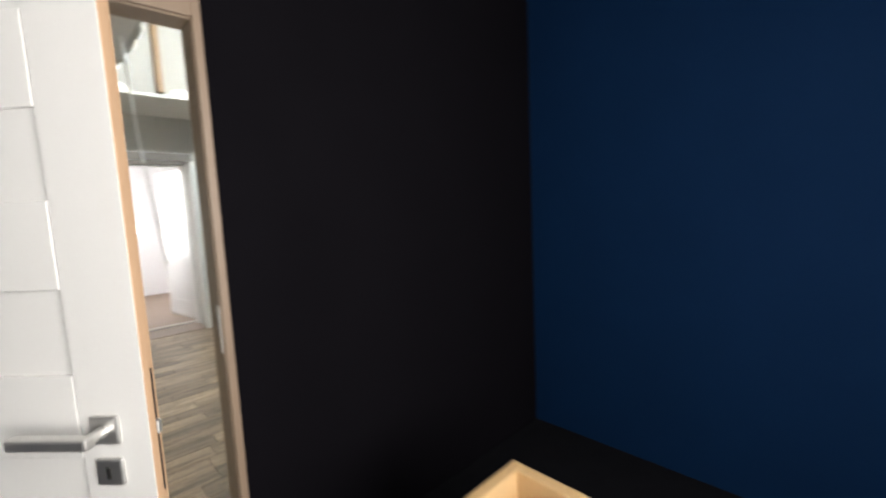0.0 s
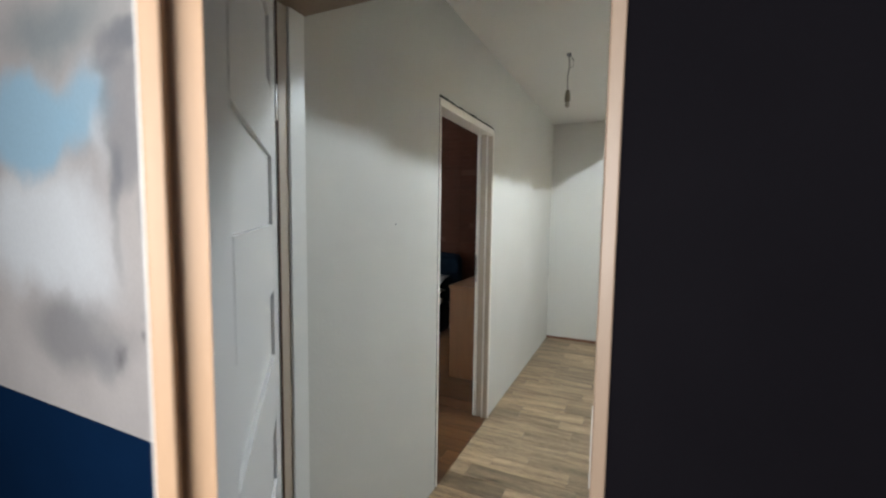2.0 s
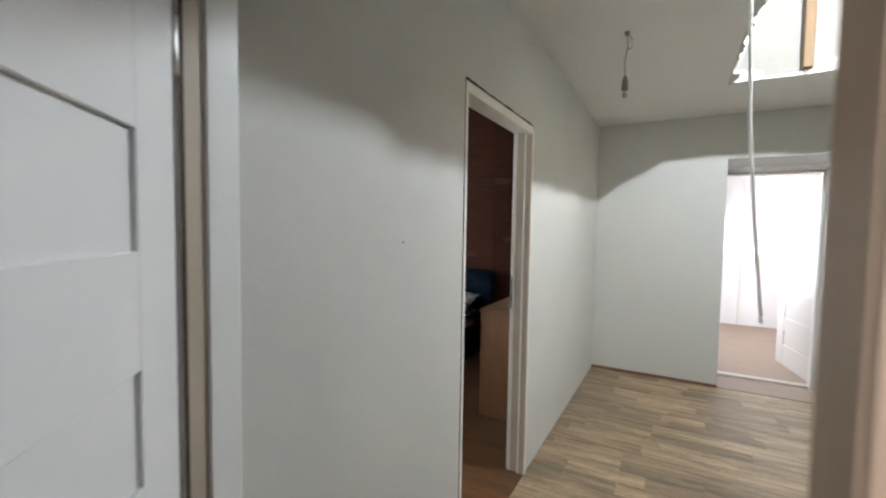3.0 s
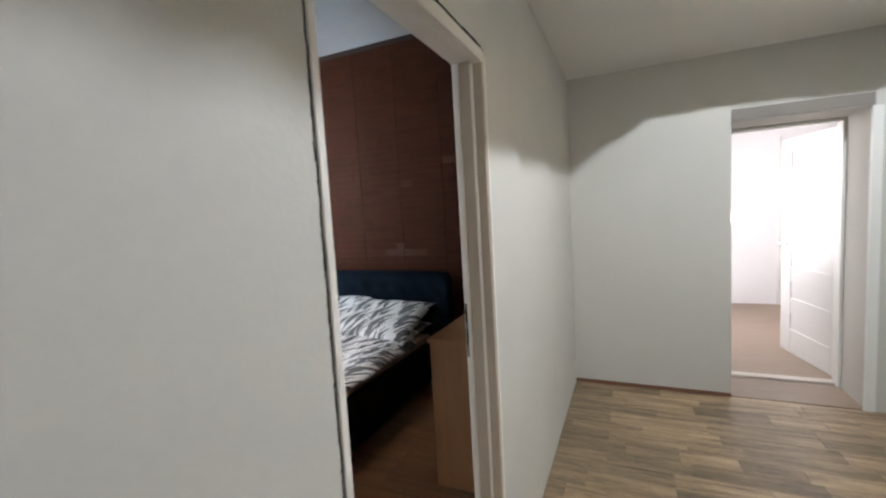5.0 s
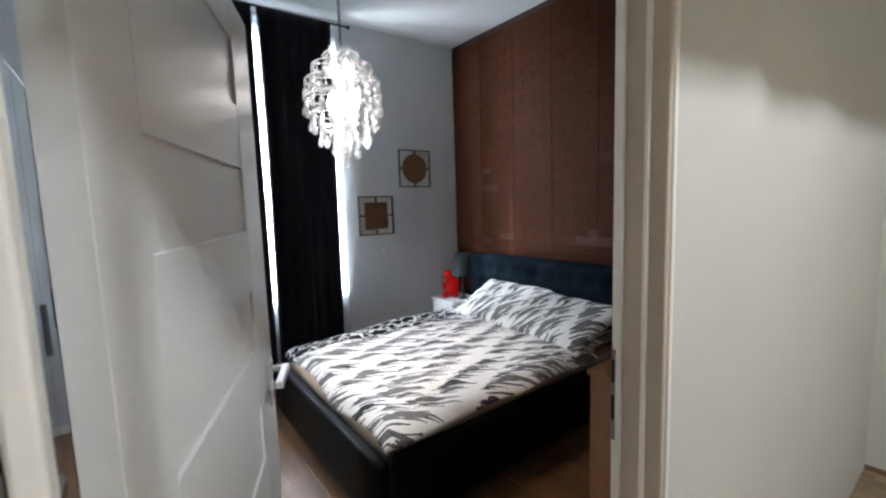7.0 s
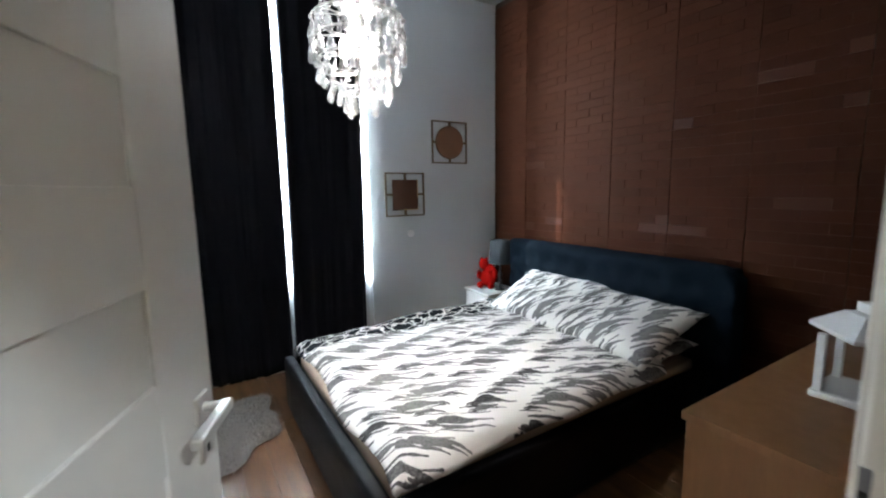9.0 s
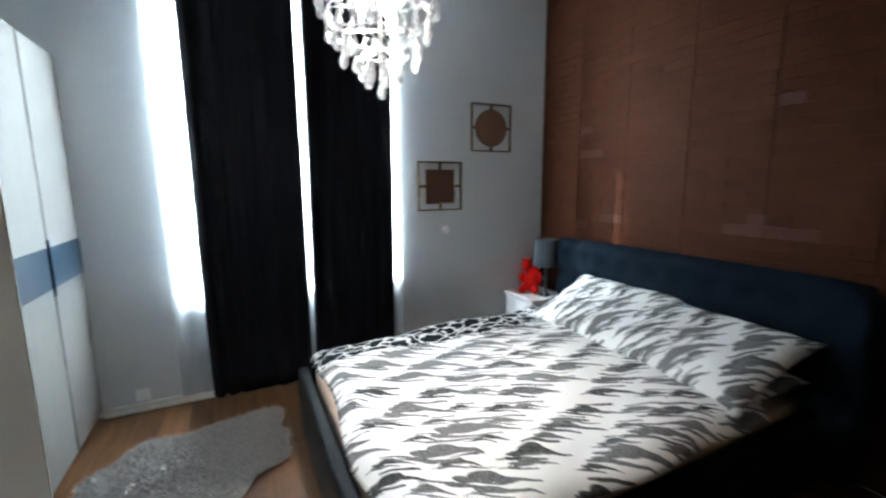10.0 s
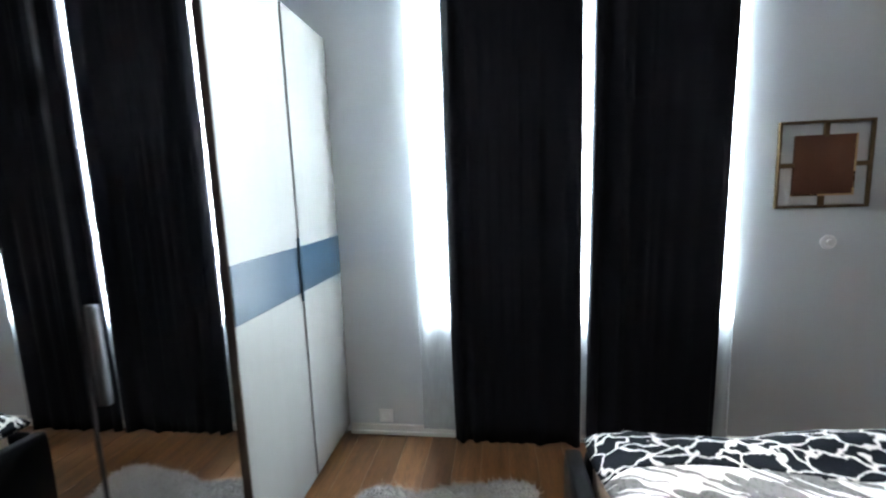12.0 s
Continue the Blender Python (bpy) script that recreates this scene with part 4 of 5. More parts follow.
for i, (a, b) in enumerate(zip(xs, xs[1:])):
    a, b = a + (0.0 if i == 2 else 0.009 if i == 1 else 0.002), b - (0.009 if i == 0 else 0.005 if i == 1 else 0.002)
    if i < 2:
        d = part("door", box(a, b, D, D + 0.02, 0.055, H - 0.003, 0.002), ash_white, ward, "white ash door with slate band")
        part("band", box(a, b, D + 0.02, D + 0.024, 0.937, 1.140, 0.001), slate_gloss, d, "glossy slate-blue band")
    else:
        slide = Matrix.Translation((0.942, 0.604, 0)) @ Matrix.Rotation(radians(0.8), 4, "Z") @ Matrix.Translation((-0.942, 0, 0))
        leaf, pane = box(a, b, -0.021, -0.003, 0.055, H - 0.022, 0.002), box(a + 0.004, b - 0.004, -0.003, 0.0, 0.06, H - 0.026)
        bar = box(b - 0.036, b - 0.020, 0.0, 0.012, 0.91, 1.14, 0.004)
        for q in (leaf, pane, bar):
            q.transform(slide)
        d = part("door", leaf, dark_metal, ward, "mirrored sliding door set back")
        part("mirror", pane, mirror, d, "mirror glass")
        if i == 2:
            part("handle", bar, steel, d, "upright satin bar handle")
        else:
            bar.free()
    if i == 1:
        part("handle", box(a + 0.004, a + 0.016, D + 0.024, D + 0.034, 0.90, 1.18, 0.003), slate_gloss, d, "slim dark bar handle")
part("gap_strip", box(0.4432, 0.4608, D - 0.004, D + 0.010, 0.055, H - 0.003), slate_gloss, ward, "dark slate seam strip")
part("edge_profile", box(0.9402, 0.9434, D - 0.030, D + 0.0195, 0.055, H - 0.003, 0.002), mat("dark_brown_profile", (0.07, 0.05, 0.04), 0.7, var=0.2, spec=0.1), ward, "dark brown upright edge profile")

# ---------- bed ----------
BX0, BX1, BY0 = -2.84, -1.20, 2.60
bed = thing("bed", ((BX0 + BX1) / 2, BY0, 0.0), "black leatherette double bed with blue velvet headboard", "bed")
bw = (BX1 - BX0) / 2


def soft_box(x0, x1, y0, y1, z0, z1, r, n=3, bulge=0.0, seed=0):
    """A rounded, slightly uneven upholstered block."""
    bm = box(x0, x1, y0, y1, z0, z1)
    bmesh.ops.subdivide_edges(bm, edges=bm.edges[:], cuts=7, use_grid_fill=True)
    for v in bm.verts:
        p = v.co
        c = Vector((min(max(p.x, x0 + r), x1 - r), min(max(p.y, y0 + r), y1 - r), min(max(p.z, z0 + r), z1 - r)))
        d = p - c
        if d.length > 1e-6:
            v.co = c + d.normalized() * r if d.length > r else p
        k = noise.noise(Vector((p.x * 3 + seed, p.y * 3, p.z * 3)))
        v.co += (p - Vector(((x0 + x1) / 2, (y0 + y1) / 2, (z0 + z1) / 2))).normalized() * bulge * k
    return bm


part("foot_rail", soft_box(-bw, bw, 0.0, 0.075, 0.02, 0.375, 0.025, bulge=0.003), leather, bed, "padded black leatherette foot rail", True)
part("side_rail", soft_box(-bw, -bw + 0.07, 0.077, 2.10, 0.02, 0.375, 0.025, bulge=0.003), leather, bed, smooth=True)
part("side_rail", soft_box(bw - 0.07, bw, 0.077, 2.10, 0.02, 0.375, 0.025, bulge=0.003), leather, bed, smooth=True)
part("mattress", soft_box(-bw + 0.075, bw - 0.075, 0.082, 2.10, 0.16, 0.425, 0.05, bulge=0.004), sheet_peach, bed, "mattress under a peach fitted sheet", True)
# headboard: buttoned velvet
hx0, hx1 = -3.02 - (BX0 + BX1) / 2, -1.06 - (BX0 + BX1) / 2
bm = bmesh.new()
nu, nv = 84, 44
hz0, hz1, hy = 0.10, 1.0, 4.745 - BY0
grid = []
for j in range(nv + 1):
    row = []
    for i in range(nu + 1):
        u, v = i / nu, j / nv
        x, z = hx0 + (hx1 - hx0) * u, hz0 + (hz1 - hz0) * v
        gx, gz = x / 0.19, (z - 0.05) / 0.16
        d = min(math.hypot(gx - cx - 0.5 * (cz % 2), gz - cz) for cx in (math.floor(gx) - 1, math.floor(gx), math.floor(gx) + 1) for cz in (math.floor(gz), math.floor(gz) + 1))
        puff = 0.034 * min(1.0, d * 1.7) ** 0.7
        e = min(u * (hx1 - hx0), (1 - u) * (hx1 - hx0), (1 - v) * (hz1 - hz0)) / 0.05
        round_e = math.sqrt(max(0.0, 1 - (1 - min(1, e)) ** 2))
        row.append(bm.verts.new((x, hy - (0.03 + puff) * round_e, z - v * 0.06 * max(0.0, 1 - (1 - u) * (hx1 - hx0) / 0.14) ** 2.2 - 0.008 * (2 * u - 1) ** 4)))
    grid.append(row)
for a, b in zip(grid, grid[1:]):
    for i in range(nu):
        bm.faces.new([a[i], a[i + 1], b[i + 1], b[i]])
part("headboard", bm, velvet, bed, "buttoned dark blue velvet headboard", True)
part("headboard_back", box(hx0 + 0.004, hx1 - 0.06, hy, hy + 0.10, 0.05, 0.975, 0.02), velvet, bed)
for x in (-bw + 0.06, bw - 0.06):
    for y in (0.06, 2.0):
        part("leg", lathe([(0, 0), (0.025, 0), (0.03, 0.03), (0, 0.03)], 14, at=(x, y, 0.0)), dark_metal, bed)


def duvet():
    x0, x1, y0, y1 = -2.825, -1.228, 2.678, 4.30
    nu, nv = 110, 120
    bm = bmesh.new()
    rows = []
    for j in range(nv + 1):
        row = []
        for i in range(nu + 1):
            u, v = i / nu, j / nv
            x, y = x0 + (x1 - x0) * u, y0 + (y1 - y0) * v
            n1 = noise.noise(Vector((x * 2.6, y * 2.6, 0.3)))
            n2 = noise.noise(Vector((x * 7 + 3, y * 4.5, 1.7)))
            n3 = noise.noise(Vector((x * 15, y * 9, 4.2)))
            e = min(u * (x1 - x0), (1 - u) * (x1 - x0), v * (y1 - y0) * 1.0, (1 - v) * (y1 - y0) + 0.05)
            drop = (0.03 if u < 0.5 and v > 0.08 else 0.066) * max(0.0, 1 - e / 0.10) ** 2
            z = 0.475 + 0.035 * v + 0.018 * n1 + 0.014 * n2 + 0.005 * n3 - drop
            z += 0.030 * math.exp(-((u - 0.075) / 0.05) ** 2) * min(1.0, 4 * v)
            wob_x = 0.014 * math.sin(9 * y + 1.3) + 0.02 * n2
            wob_y = 0.014 * math.sin(7.5 * x) + 0.02 * n1 - 0.018 * (2 * u - 1)
            row.append(bm.verts.new((x + wob_x * (2 * u - 1) ** 3, y + wob_y * (1 - v) ** 4, z)))
        rows.append(row)
    fold = bmesh.new()
    copies = {}

    def twin(v):
        if v not in copies:
            copies[v] = fold.verts.new(v.co)
        return copies[v]
    for a, b in zip(rows, rows[1:]):
        for i in range(nu):
            quad = [a[i], a[i + 1], b[i + 1], b[i]]
            c = (a[i].co + b[i + 1].co) / 2
            if c.x < -2.585 + 0.035 * (c.y - 2.7) + 0.025 * noise.noise(Vector((c.y * 2, 0, 0))):
                fold.faces.new([twin(v) for v in quad])
            else:
                bm.faces.new(quad)
    bmesh.ops.delete(bm, geom=[v for v in bm.verts if not v.link_faces], context="VERTS")
    t = thing("duvet", (0, 0, 0), "rumpled white duvet with grey-black blotches", "duvet")
    for nm, mesh, m, lab in (("cover", bm, duvet_print, "off-white cover with blotches"), ("reverse_fold", fold, duvet_reverse, "dark celled reverse side")):
        ob = part(nm, mesh, m, t, lab, True)
        so = ob.modifiers.new("thickness", "SOLIDIFY")
        so.thickness, so.offset = 0.03, -1
    return t


duvet()


def pillow(loc, w, h, t, tilt, turn, label, seed):
    nu, nv = 40, 30
    bm = bmesh.new()
    rings = {}
    for s in (1, -1):
        for j in range(nv + 1):
            for i in range(nu + 1):
                u, v = 2 * i / nu - 1, 2 * j / nv - 1
                rim = abs(u) > 0.9999 or abs(v) > 0.9999
                if rim and s < 0:
                    rings[s, i, j] = rings[1, i, j]
                    continue
                px = u * (1 - 0.07 * (1 - v * v))
                py = v * (1 - 0.09 * (1 - u * u))
                th = t * ((1 - u ** 4) * (1 - v ** 4)) ** 0.55
                wr = 0.012 * noise.noise(Vector((u * 3 + seed, v * 3, s))) + 0.006 * noise.noise(Vector((u * 9 + seed, v * 7, s)))
                rings[s, i, j] = bm.verts.new((px * w / 2, py * h / 2, s * (th + (wr if not rim else 0))))
    for s in (1, -1):
        for j in range(nv):
            for i in range(nu):
                q = [rings[s, i, j], rings[s, i + 1, j], rings[s, i + 1, j + 1], rings[s, i, j + 1]]
                bm.faces.new(q if s > 0 else q[::-1])
    ob = link_mesh("pillow", bm, duvet_print, True)
    ob.matrix_basis = pose(*loc, tilt, 0, turn)
    return tagged(ob, label, "pillow", "pillows on the bed")


pillow((-2.27, 4.46, 0.605), 0.86, 0.62, 0.085, 24, 4, "plump blotched pillow propped against the headboard", 1)
pillow((-1.72, 4.43, 0.59), 0.98, 0.62, 0.085, 22, -4, "blotched pillow lying flatter on the bed", 5)

pillow((-1.60, 4.42, 0.497), 0.70, 0.48, 0.055, 6, -3, "flat blotched pillow under the others", 9)

# ---------- nightstand with lamp and red figure ----------
ns = thing("nightstand", (-3.27, 4.70, 0.0), "small white lacquered nightstand beside the bed", "nightstand")
part("top", box(-0.21, 0.21, -0.20, 0.19, 0.442, 0.462, 0.004), white_lacq2, ns)
for b in ((-0.20, -0.182, -0.18, 0.185, 0.06, 0.442), (0.182, 0.20, -0.18, 0.185, 0.06, 0.442)):
    part("side_panel", box(*b, 0.002), white_lacq2, ns)
part("back_panel", box(-0.182, 0.182, 0.175, 0.185, 0.06, 0.442), white_lacq2, ns)
for z in (0.07, 0.255):
    dr = part("drawer", box(-0.180, 0.180, -0.195, 0.17, z, z + 0.178, 0.003), white_lacq2, ns)
    part("knob", lathe([(0, 0.0), (0.012, 0.004), (0.012, 0.01), (0, 0.014)], 12, at=(0, -0.202, z + 0.085)), chrome, dr)
for x in (-0.18, 0.18):
    for y in (-0.16, 0.165):
        part("leg", lathe([(0, 0), (0.012, 0), (0.016, 0.06), (0, 0.06)], 10, at=(x, y, 0)), white_lacq2, ns)

lamp = thing("table_lamp", (-3.17, 4.72, 0.462), "small table lamp with charcoal shade, switched off", "lamp")
part("base", lathe([(0, 0), (0.05, 0), (0.05, 0.01), (0.02, 0.02), (0.014, 0.05), (0.02, 0.08), (0.012, 0.11), (0.02, 0.15), (0.011, 0.19), (0.009, 0.29), (0, 0.29)], 20), dark_metal, lamp, "dark turned lamp base", True)
bm = lathe([(0.112, 0.268), (0.094, 0.495), (0.091, 0.495), (0.109, 0.268), (0.112, 0.268)], 28)
part("shade", bm, shade_grey, lamp, "charcoal fabric shade", True)
part("socket", tube([(0, 0, 0.285), (0, 0, 0.36)], 0.014, 10), plastic_white, lamp, smooth=True)

bm = bmesh.new()
for c, r, sc in (((0.012, 0, 0.10), 0.080, (1.05, 0.85, 1.25)), ((-0.03, -0.01, 0.235), 0.052, (0.95, 0.95, 1.15)), ((-0.055, 0, 0.285), 0.018, (1, 0.6, 1.2)), ((-0.005, 0, 0.288), 0.018, (1, 0.6, 1.2)),
                 ((-0.075, -0.02, 0.13), 0.027, (0.9, 1, 1.8)), ((0.085, -0.02, 0.14), 0.030, (0.9, 1, 1.8)), ((-0.05, -0.07, 0.036), 0.036, (1, 1.4, 1)), ((0.06, -0.07, 0.036), 0.036, (1, 1.4, 1)), ((0.02, 0, 0.19), 0.055, (1.2, 0.8, 0.9))):
    bmesh.ops.create_icosphere(bm, subdivisions=3, radius=r, matrix=Matrix.Translation(c) @ Matrix.Diagonal((*sc, 1)))
for v in bm.verts:
    v.co += v.co.normalized() * 0.004 * noise.noise(v.co * 70)
    v.co.z = max(v.co.z, 0.0)
bear = link_mesh("plush_figure", bm, red_plush, True)
bear.matrix_basis = pose(-3.335, 4.685, 0.463, 0, 0, 38)
tagged(bear, "bright red plush figure sitting on the nightstand", "plush toy")

# ---------- dresser ----------
dr = thing("dresser", (-0.365, 3.24, 0.0), "oak veneer chest of drawers behind the door", "dresser")
DX, DL, DH = 0.205, 1.15, 0.85
for nm, b in (("top", (-DX - 0.008, DX, -0.012, DL + 0.012, DH - 0.024, DH)), ("side_panel", (-DX, DX, 0, 0.02, 0, DH - 0.024)), ("side_panel", (-DX, DX, DL - 0.02, DL, 0, DH - 0.024)), ("back_panel", (DX - 0.008, DX, 0.02, DL - 0.02, 0.05, DH - 0.024)), ("plinth", (-DX + 0.02, -DX + 0.036, 0.02, DL - 0.02, 0, 0.06))):
    part(nm, box(*b, 0.002), oak_dresser, dr)
for k in range(4):
    z = 0.064 + k * 0.189
    q = part("drawer", box(-DX - 0.004, DX - 0.03, 0.024, DL - 0.024, z, z + 0.184, 0.002), oak_dresser, dr)
    for y in (0.3, 0.85):
        part("handle", tube([(-DX - 0.024, y - 0.06, z + 0.09), (-DX - 0.024, y + 0.06, z + 0.09)], 0.005, 8), chrome, q, smooth=True)
lan = thing("white_lantern", (-0.335, 3.70, 0.85), "white painted lantern standing on the dresser", "lantern")
part("base", box(-0.095, 0.095, -0.095, 0.095, 0.0, 0.02, 0.004), white_lacq2, lan)
for x in (-0.078, 0.078):
    for y in (-0.078, 0.078):
        part("post", box(x - 0.010, x + 0.010, y - 0.010, y + 0.010, 0.02, 0.185, 0.002), white_lacq2, lan)
part("roof", lathe([(0.135, 0.185), (0.135, 0.197), (0.06, 0.245), (0.035, 0.25), (0.035, 0.275), (0, 0.28)], 4), white_lacq2, lan)
g = part("pane", box(-0.068, 0.068, -0.080, -0.077, 0.02, 0.185), glass, lan)
g.visible_shadow = False

# ---------- chandelier ----------
ch = thing("chandelier", (-1.93, 2.876, 0.0), "lit crystal chandelier with hanging glass drops", "chandelier")
part("canopy", lathe([(0, BED_H), (0.055, BED_H - 0.001), (0.05, BED_H - 0.025), (0.012, BED_H - 0.05), (0, BED_H - 0.05)], 20), chrome, ch, smooth=True)
z = BED_H - 0.05
k = 0
while z > 2.41:
    pts = [(0.007 * math.cos(2 * math.pi * i / 10), 0, 0.014 * math.sin(2 * math.pi * i / 10)) for i in range(11)]
    bm = tube(pts, 0.0024, 6)
    bm.transform(Matrix.Translation((0, 0, z)) @ Matrix.Rotation(radians(90 * (k % 2)), 4, "Z"))
    part("chain_link", bm, dark_metal, ch)
    z -= 0.024
    k += 1
part("stem", tube([(0, 0, 2.42), (0, 0, 1.88)], 0.008, 10), chrome, ch, smooth=True)
rings = [(0.095, 2.365, 10), (0.165, 2.30, 15), (0.205, 2.22, 18), (0.21, 2.13, 19), (0.182, 2.045, 16), (0.135, 1.965, 12), (0.07, 1.90, 7)]
for r, z, n_ in rings:
    pts = [(r * math.cos(2 * math.pi * i / 32), r * math.sin(2 * math.pi * i / 32), z) for i in range(33)]
    part("ring", tube(pts, 0.0028, 6), chrome, ch, smooth=True)
    bm = bmesh.new()
    for a in (0.4, 2.5, 4.6):
        tube([(0, 0, z + 0.02), (r * math.cos(a), r * math.sin(a), z)], 0.0022, 5, bm)
    part("spoke", bm, chrome, ch)
drop_big = lathe([(0, 0.0), (0.0045, -0.006), (0.004, -0.014), (0.014, -0.045), (0.017, -0.062), (0.011, -0.078), (0, -0.084)], 8)
bead = lathe([(0, 0.0), (0.010, -0.005), (0.0125, -0.012), (0.009, -0.020), (0, -0.024)], 8)
drop_me, bead_me = bpy.data.meshes.new("crystal_drop"), bpy.data.meshes.new("crystal_bead")
for bm, me in ((drop_big, drop_me), (bead, bead_me)):
    bm.to_mesh(me)
    bm.free()
    me.materials.append(crystal)
rnd = random.Random(11)
for r, z, n_ in rings:
    for i in range(n_):
        a = 2 * math.pi * (i + rnd.uniform(-0.2, 0.2)) / n_
        for me, dz, rr in ((bead_me, 0.0, r), (drop_me, -0.022, r)):
            o = new("crystal", me)
            o.parent = ch
            s = rnd.uniform(0.85, 1.12)
            o.matrix_basis = Matrix.Translation((rr * math.cos(a), rr * math.sin(a), z + dz)) @ Euler((rnd.uniform(-0.12, 0.12), rnd.uniform(-0.12, 0.12), a)).to_matrix().to_4x4() @ Matrix.Scale(s, 4)
        if i % 2 == 0:
            o = new("crystal", bead_me)
            o.parent = ch
            o.matrix_basis = Matrix.Translation((r * 0.82 * math.cos(a + 0.15), r * 0.82 * math.sin(a + 0.15), z + 0.03))
for dz in (1.85, 1.825, 1.80):
    o = new("crystal", bead_me)
    o.parent = ch
    o.location = (0, 0, dz + 0.03)
o = new("crystal", drop_me)
o.parent = ch
o.location = (0, 0, 1.825)
for a in range(8):
    r, z = (0.075, 2.0) if a % 2 else (0.05, 2.17)
    x, y = r * math.cos(a * 0.7854), r * math.sin(a * 0.7854)
    part("candle_sleeve", tube([(x, y, z), (x, y, z + 0.06)], 0.012, 12), plastic_white, ch, smooth=True)
    part("bulb", lathe([(0, 0.0), (0.014, 0.004), (0.022, 0.03), (0.022, 0.05), (0.012, 0.085), (0, 0.10)], 16, at=(x, y, z + 0.06)), bulb_mat, ch, "glowing candle bulb", True)

# ---------- shaggy rug ----------
def rug():
    rnd = random.Random(8)
    cx, cy = -2.72, 2.10
    verts, faces = [], []

    def edge(a):
        return 0.36 + 0.05 * math.sin(3 * a + 1) + 0.04 * math.sin(5 * a + 2.2) + 0.02 * math.sin(9 * a)
    base = bmesh.new()
    ring = []
    for i in range(48):
        a = 2 * math.pi * i / 48
        r = edge(a)
        ring.append(base.verts.new((r * 0.98 * math.cos(a), r * 1.30 * math.sin(a), 0.004)))
    base.faces.new(ring)
    top = bmesh.ops.extrude_face_region(base, geom=base.faces[:])
    bmesh.ops.translate(base, verts=[q for q in top["geom"] if isinstance(q, bmesh.types.BMVert)], vec=(0, 0, 0.012))
    bmesh.ops.recalc_face_normals(base, faces=base.faces[:])
    t = thing("shag_rug", (cx, cy, 0.0), "small grey shaggy rug on the floorboards", "rug", 8)
    part("backing", base, rug_mat, t)
    for _ in range(34000):
        a, q = rnd.uniform(0, 6.2832), math.sqrt(rnd.random())
        r = edge(a) * q
        x, y = r * math.cos(a), r * 1.30 * math.sin(a)
        h, w = rnd.uniform(0.018, 0.036), rnd.uniform(0.0018, 0.0038)
        d = rnd.uniform(0, 6.28)
        lx, ly = rnd.gauss(0.010, 0.018), rnd.gauss(-0.006, 0.018)
        k = len(verts)
        verts += [(x + w * math.cos(d), y + w * math.sin(d), 0.012), (x - w * math.cos(d), y - w * math.sin(d), 0.012), (x + lx - w * 0.3 * math.sin(d), y + ly + w * 0.3 * math.cos(d), 0.012 + h)]
        faces.append((k, k + 1, k + 2))
    me = bpy.data.meshes.new("shag")
    me.from_pydata(verts, [], faces)
    me.materials.append(rug_mat)
    ob = new("shag", me)
    ob.parent = t
    tagged(ob, kind="stuff")


rug()

# ---------- floor planks ----------
def plank_floor(name, x0, x1, y0, y1, width, lengths, material, seed, base_mat):
    floor = structure(name, box(x0, x1, y0, y1, -0.0115, -0.004), base_mat)
    meshes = {}
    rnd = random.Random(seed)

    def plank_mesh(length):
        key = round(length, 2)
        if key not in meshes:
            bm = box(0.0008, key - 0.0008, 0.0006, width - 0.0006, -0.0045, 0.0, 0.0012, segs=1)
            me = bpy.data.meshes.new("plank")
            bm.to_mesh(me)
            bm.free()
            me.materials.append(material)
            meshes[key] = me
        return meshes[key]
    y = y0
    while y < y1 - 0.01:
        x = x0 - rnd.choice((0.0, 0.2, 0.4))
        while x < x1 - 0.02:
            a = max(x, x0)
            b = min(x + rnd.choice(lengths), x1)
            if b - a > 0.04:
                o = new("plank", plank_mesh(b - a))
                o.location = (a, y, rnd.uniform(-0.0005, 0.0))
                o.parent = floor
            x = b
        y += width
    return floor


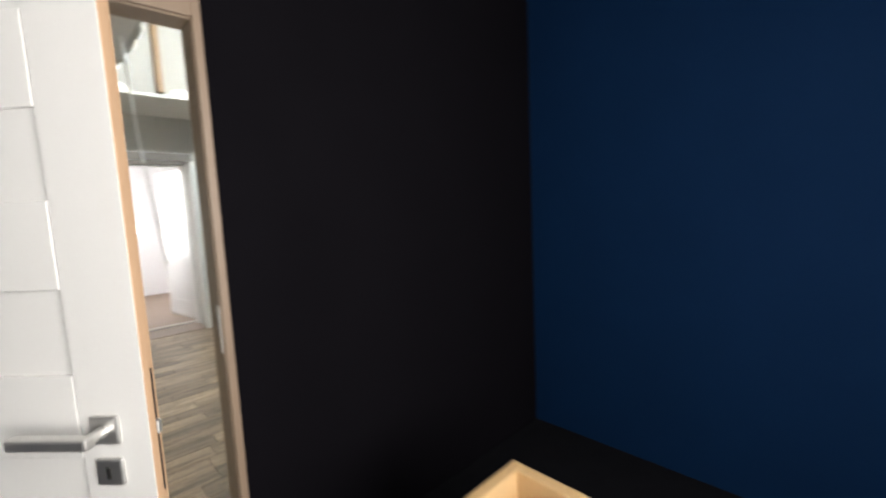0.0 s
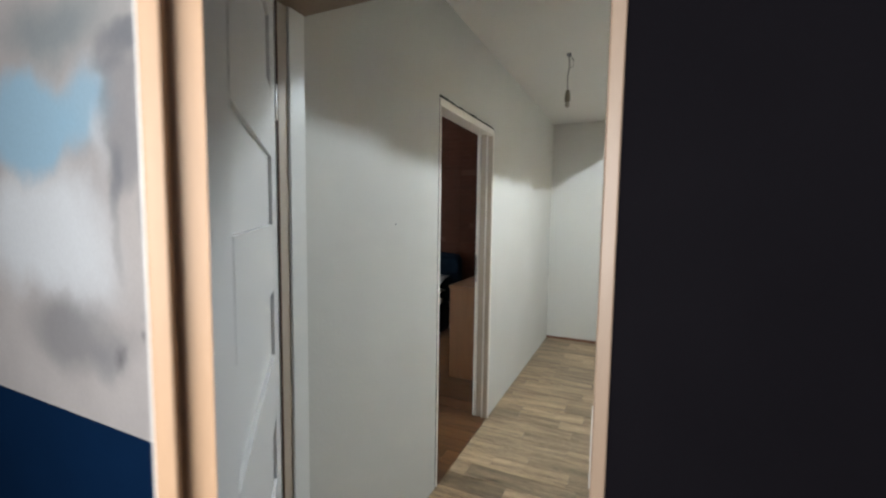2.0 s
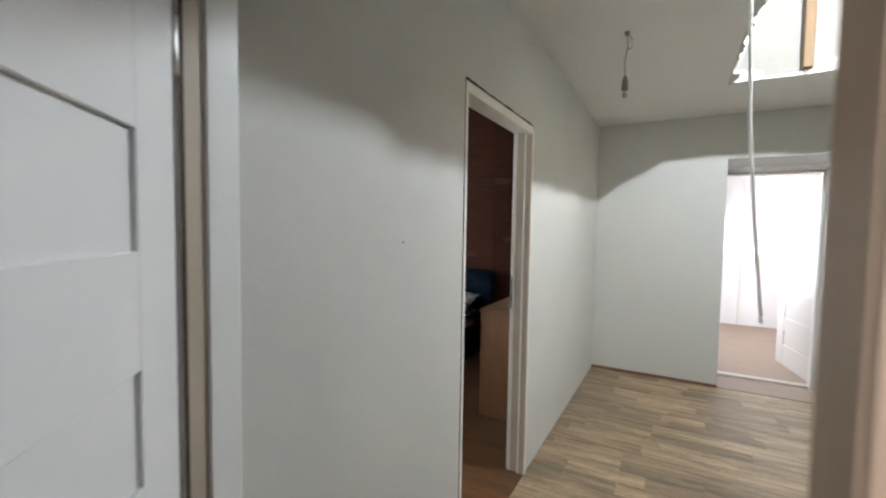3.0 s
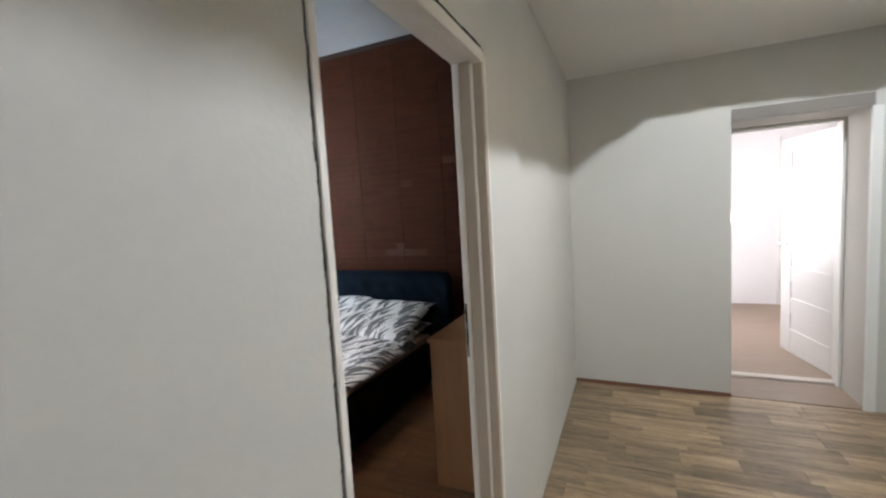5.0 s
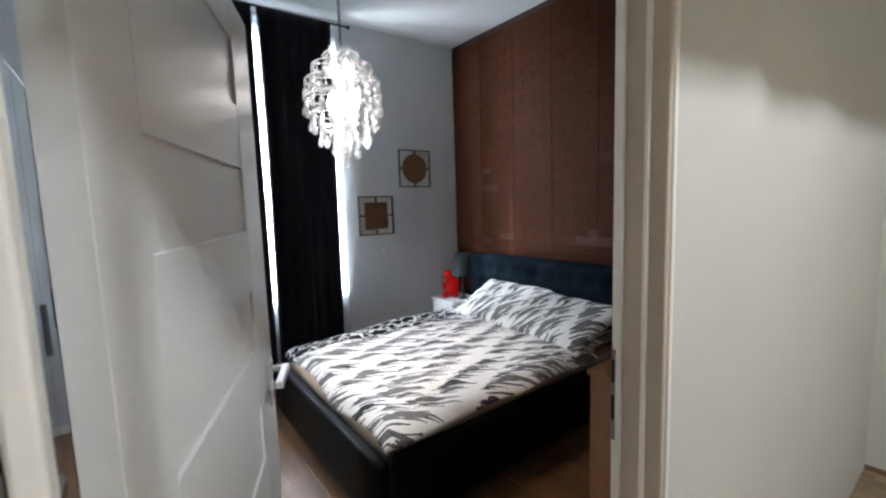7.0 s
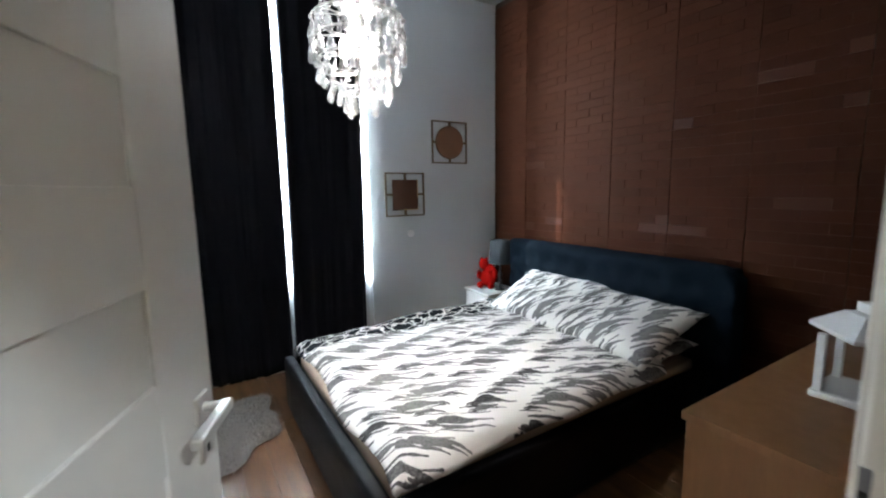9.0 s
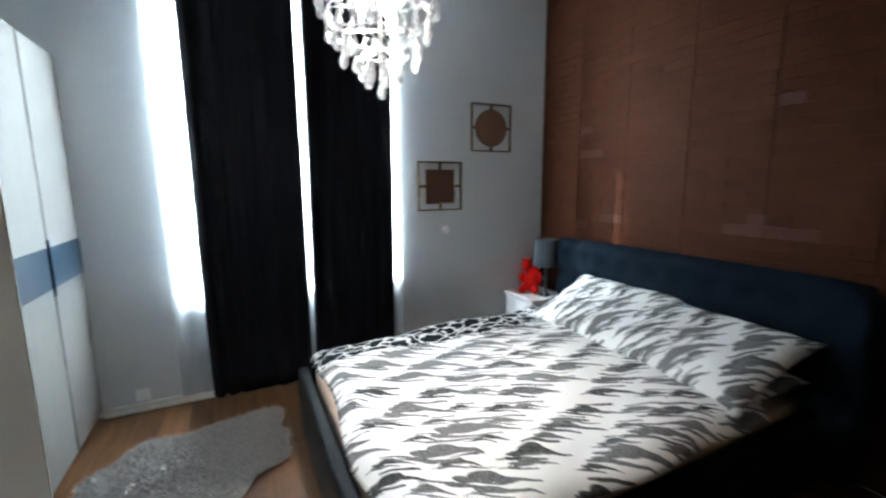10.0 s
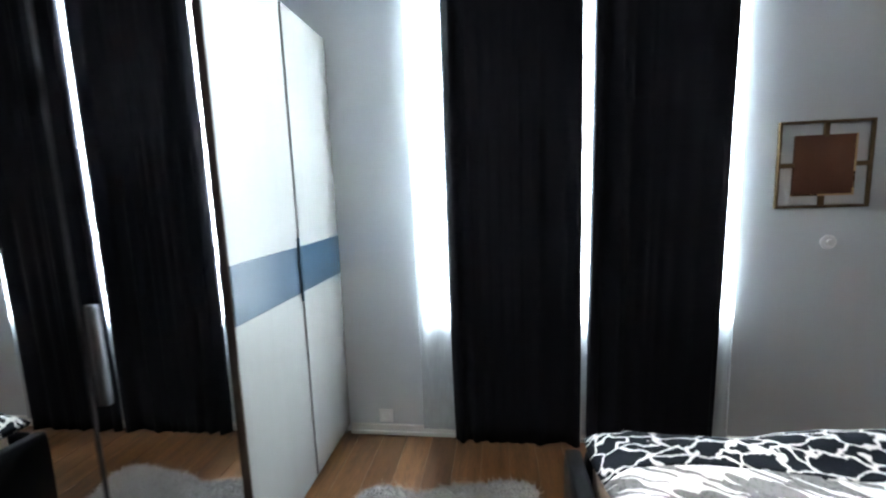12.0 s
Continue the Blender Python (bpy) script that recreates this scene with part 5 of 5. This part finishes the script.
plank_floor("floor_hall", 0.0, 2.25, 0.6245, 4.93, 0.1305, (0.3, 0.45, 0.6), hall_plank, 21, screed)
plank_floor("floor_bedroom", -3.49, 0.0, 0.88, 4.91, 0.139, (0.8, 1.0, 1.2), bed_plank, 22, screed)


# ---------- brick wall ----------
def brick_wall():
    """Brick-relief panels side by side, each laid in running bond and cut at its edges."""
    wall = structure("wall_bedroom_north", box(-3.49, -0.106, 4.918, 4.93, 0, 3.4), mortar)
    L, Hb, jz, panel = 0.25, 0.0615, 0.0010, 0.465
    shared = {}

    def brick_mesh(w, glinting):
        key = round(w, 3), glinting
        if key not in shared:
            bm = box(-key[0] / 2, key[0] / 2, -0.0030, 0.0085, -Hb / 2, Hb / 2, 0.0005, segs=1)
            shared[key] = bpy.data.meshes.new("brick")
            bm.to_mesh(shared[key])
            bm.free()
            shared[key].materials.append(brick_glint if glinting else brick_red)
        return shared[key]
    rnd = random.Random(4)
    rest = bmesh.new()
    row, z = 0, Hb / 2 + 0.002
    while z < 3.233 - Hb / 2:
        left = -3.488
        while left < -0.12:
            right = min(left + panel, -0.108)
            x = left - (L / 2 if row % 2 else 0.0)
            while x < right:
                cut = rnd.choice((0.0022, 0.0012, 0.0006)) if row % 2 else 0.0005
                a, b = max(x, left + cut), min(x + L, right - cut)
                j = rnd.choice((0.0004, 0.0004, 0.0005, 0.0014))
                a, b = a + j, b - 0.0007
                depth = rnd.uniform(-0.0006, 0.0006)
                if b - a > 0.02:
                    if 1.0 < z < 2.35 and b - a > 0.08 and a > -3.1:
                        o = new("brick", brick_mesh(b - a, rnd.random() < 0.04))
                        o.location = ((a + b) / 2, 4.914 + depth, z)
                        if rnd.random() < 0.45:
                            o.rotation_euler = (rnd.gauss(0, 0.007), 0, rnd.gauss(0, 0.009))
                        o.parent = wall
                    else:
                        box(a, b, 4.911 + depth, 4.9225, z - Hb / 2, z + Hb / 2, 0.0005, rest, 1)
                x += L
            left += panel
        z += Hb + jz
        row += 1
    ob = link_mesh("brick_rest", rest, brick_rest)
    ob.parent = wall
    tagged(ob, kind="stuff")


brick_wall()
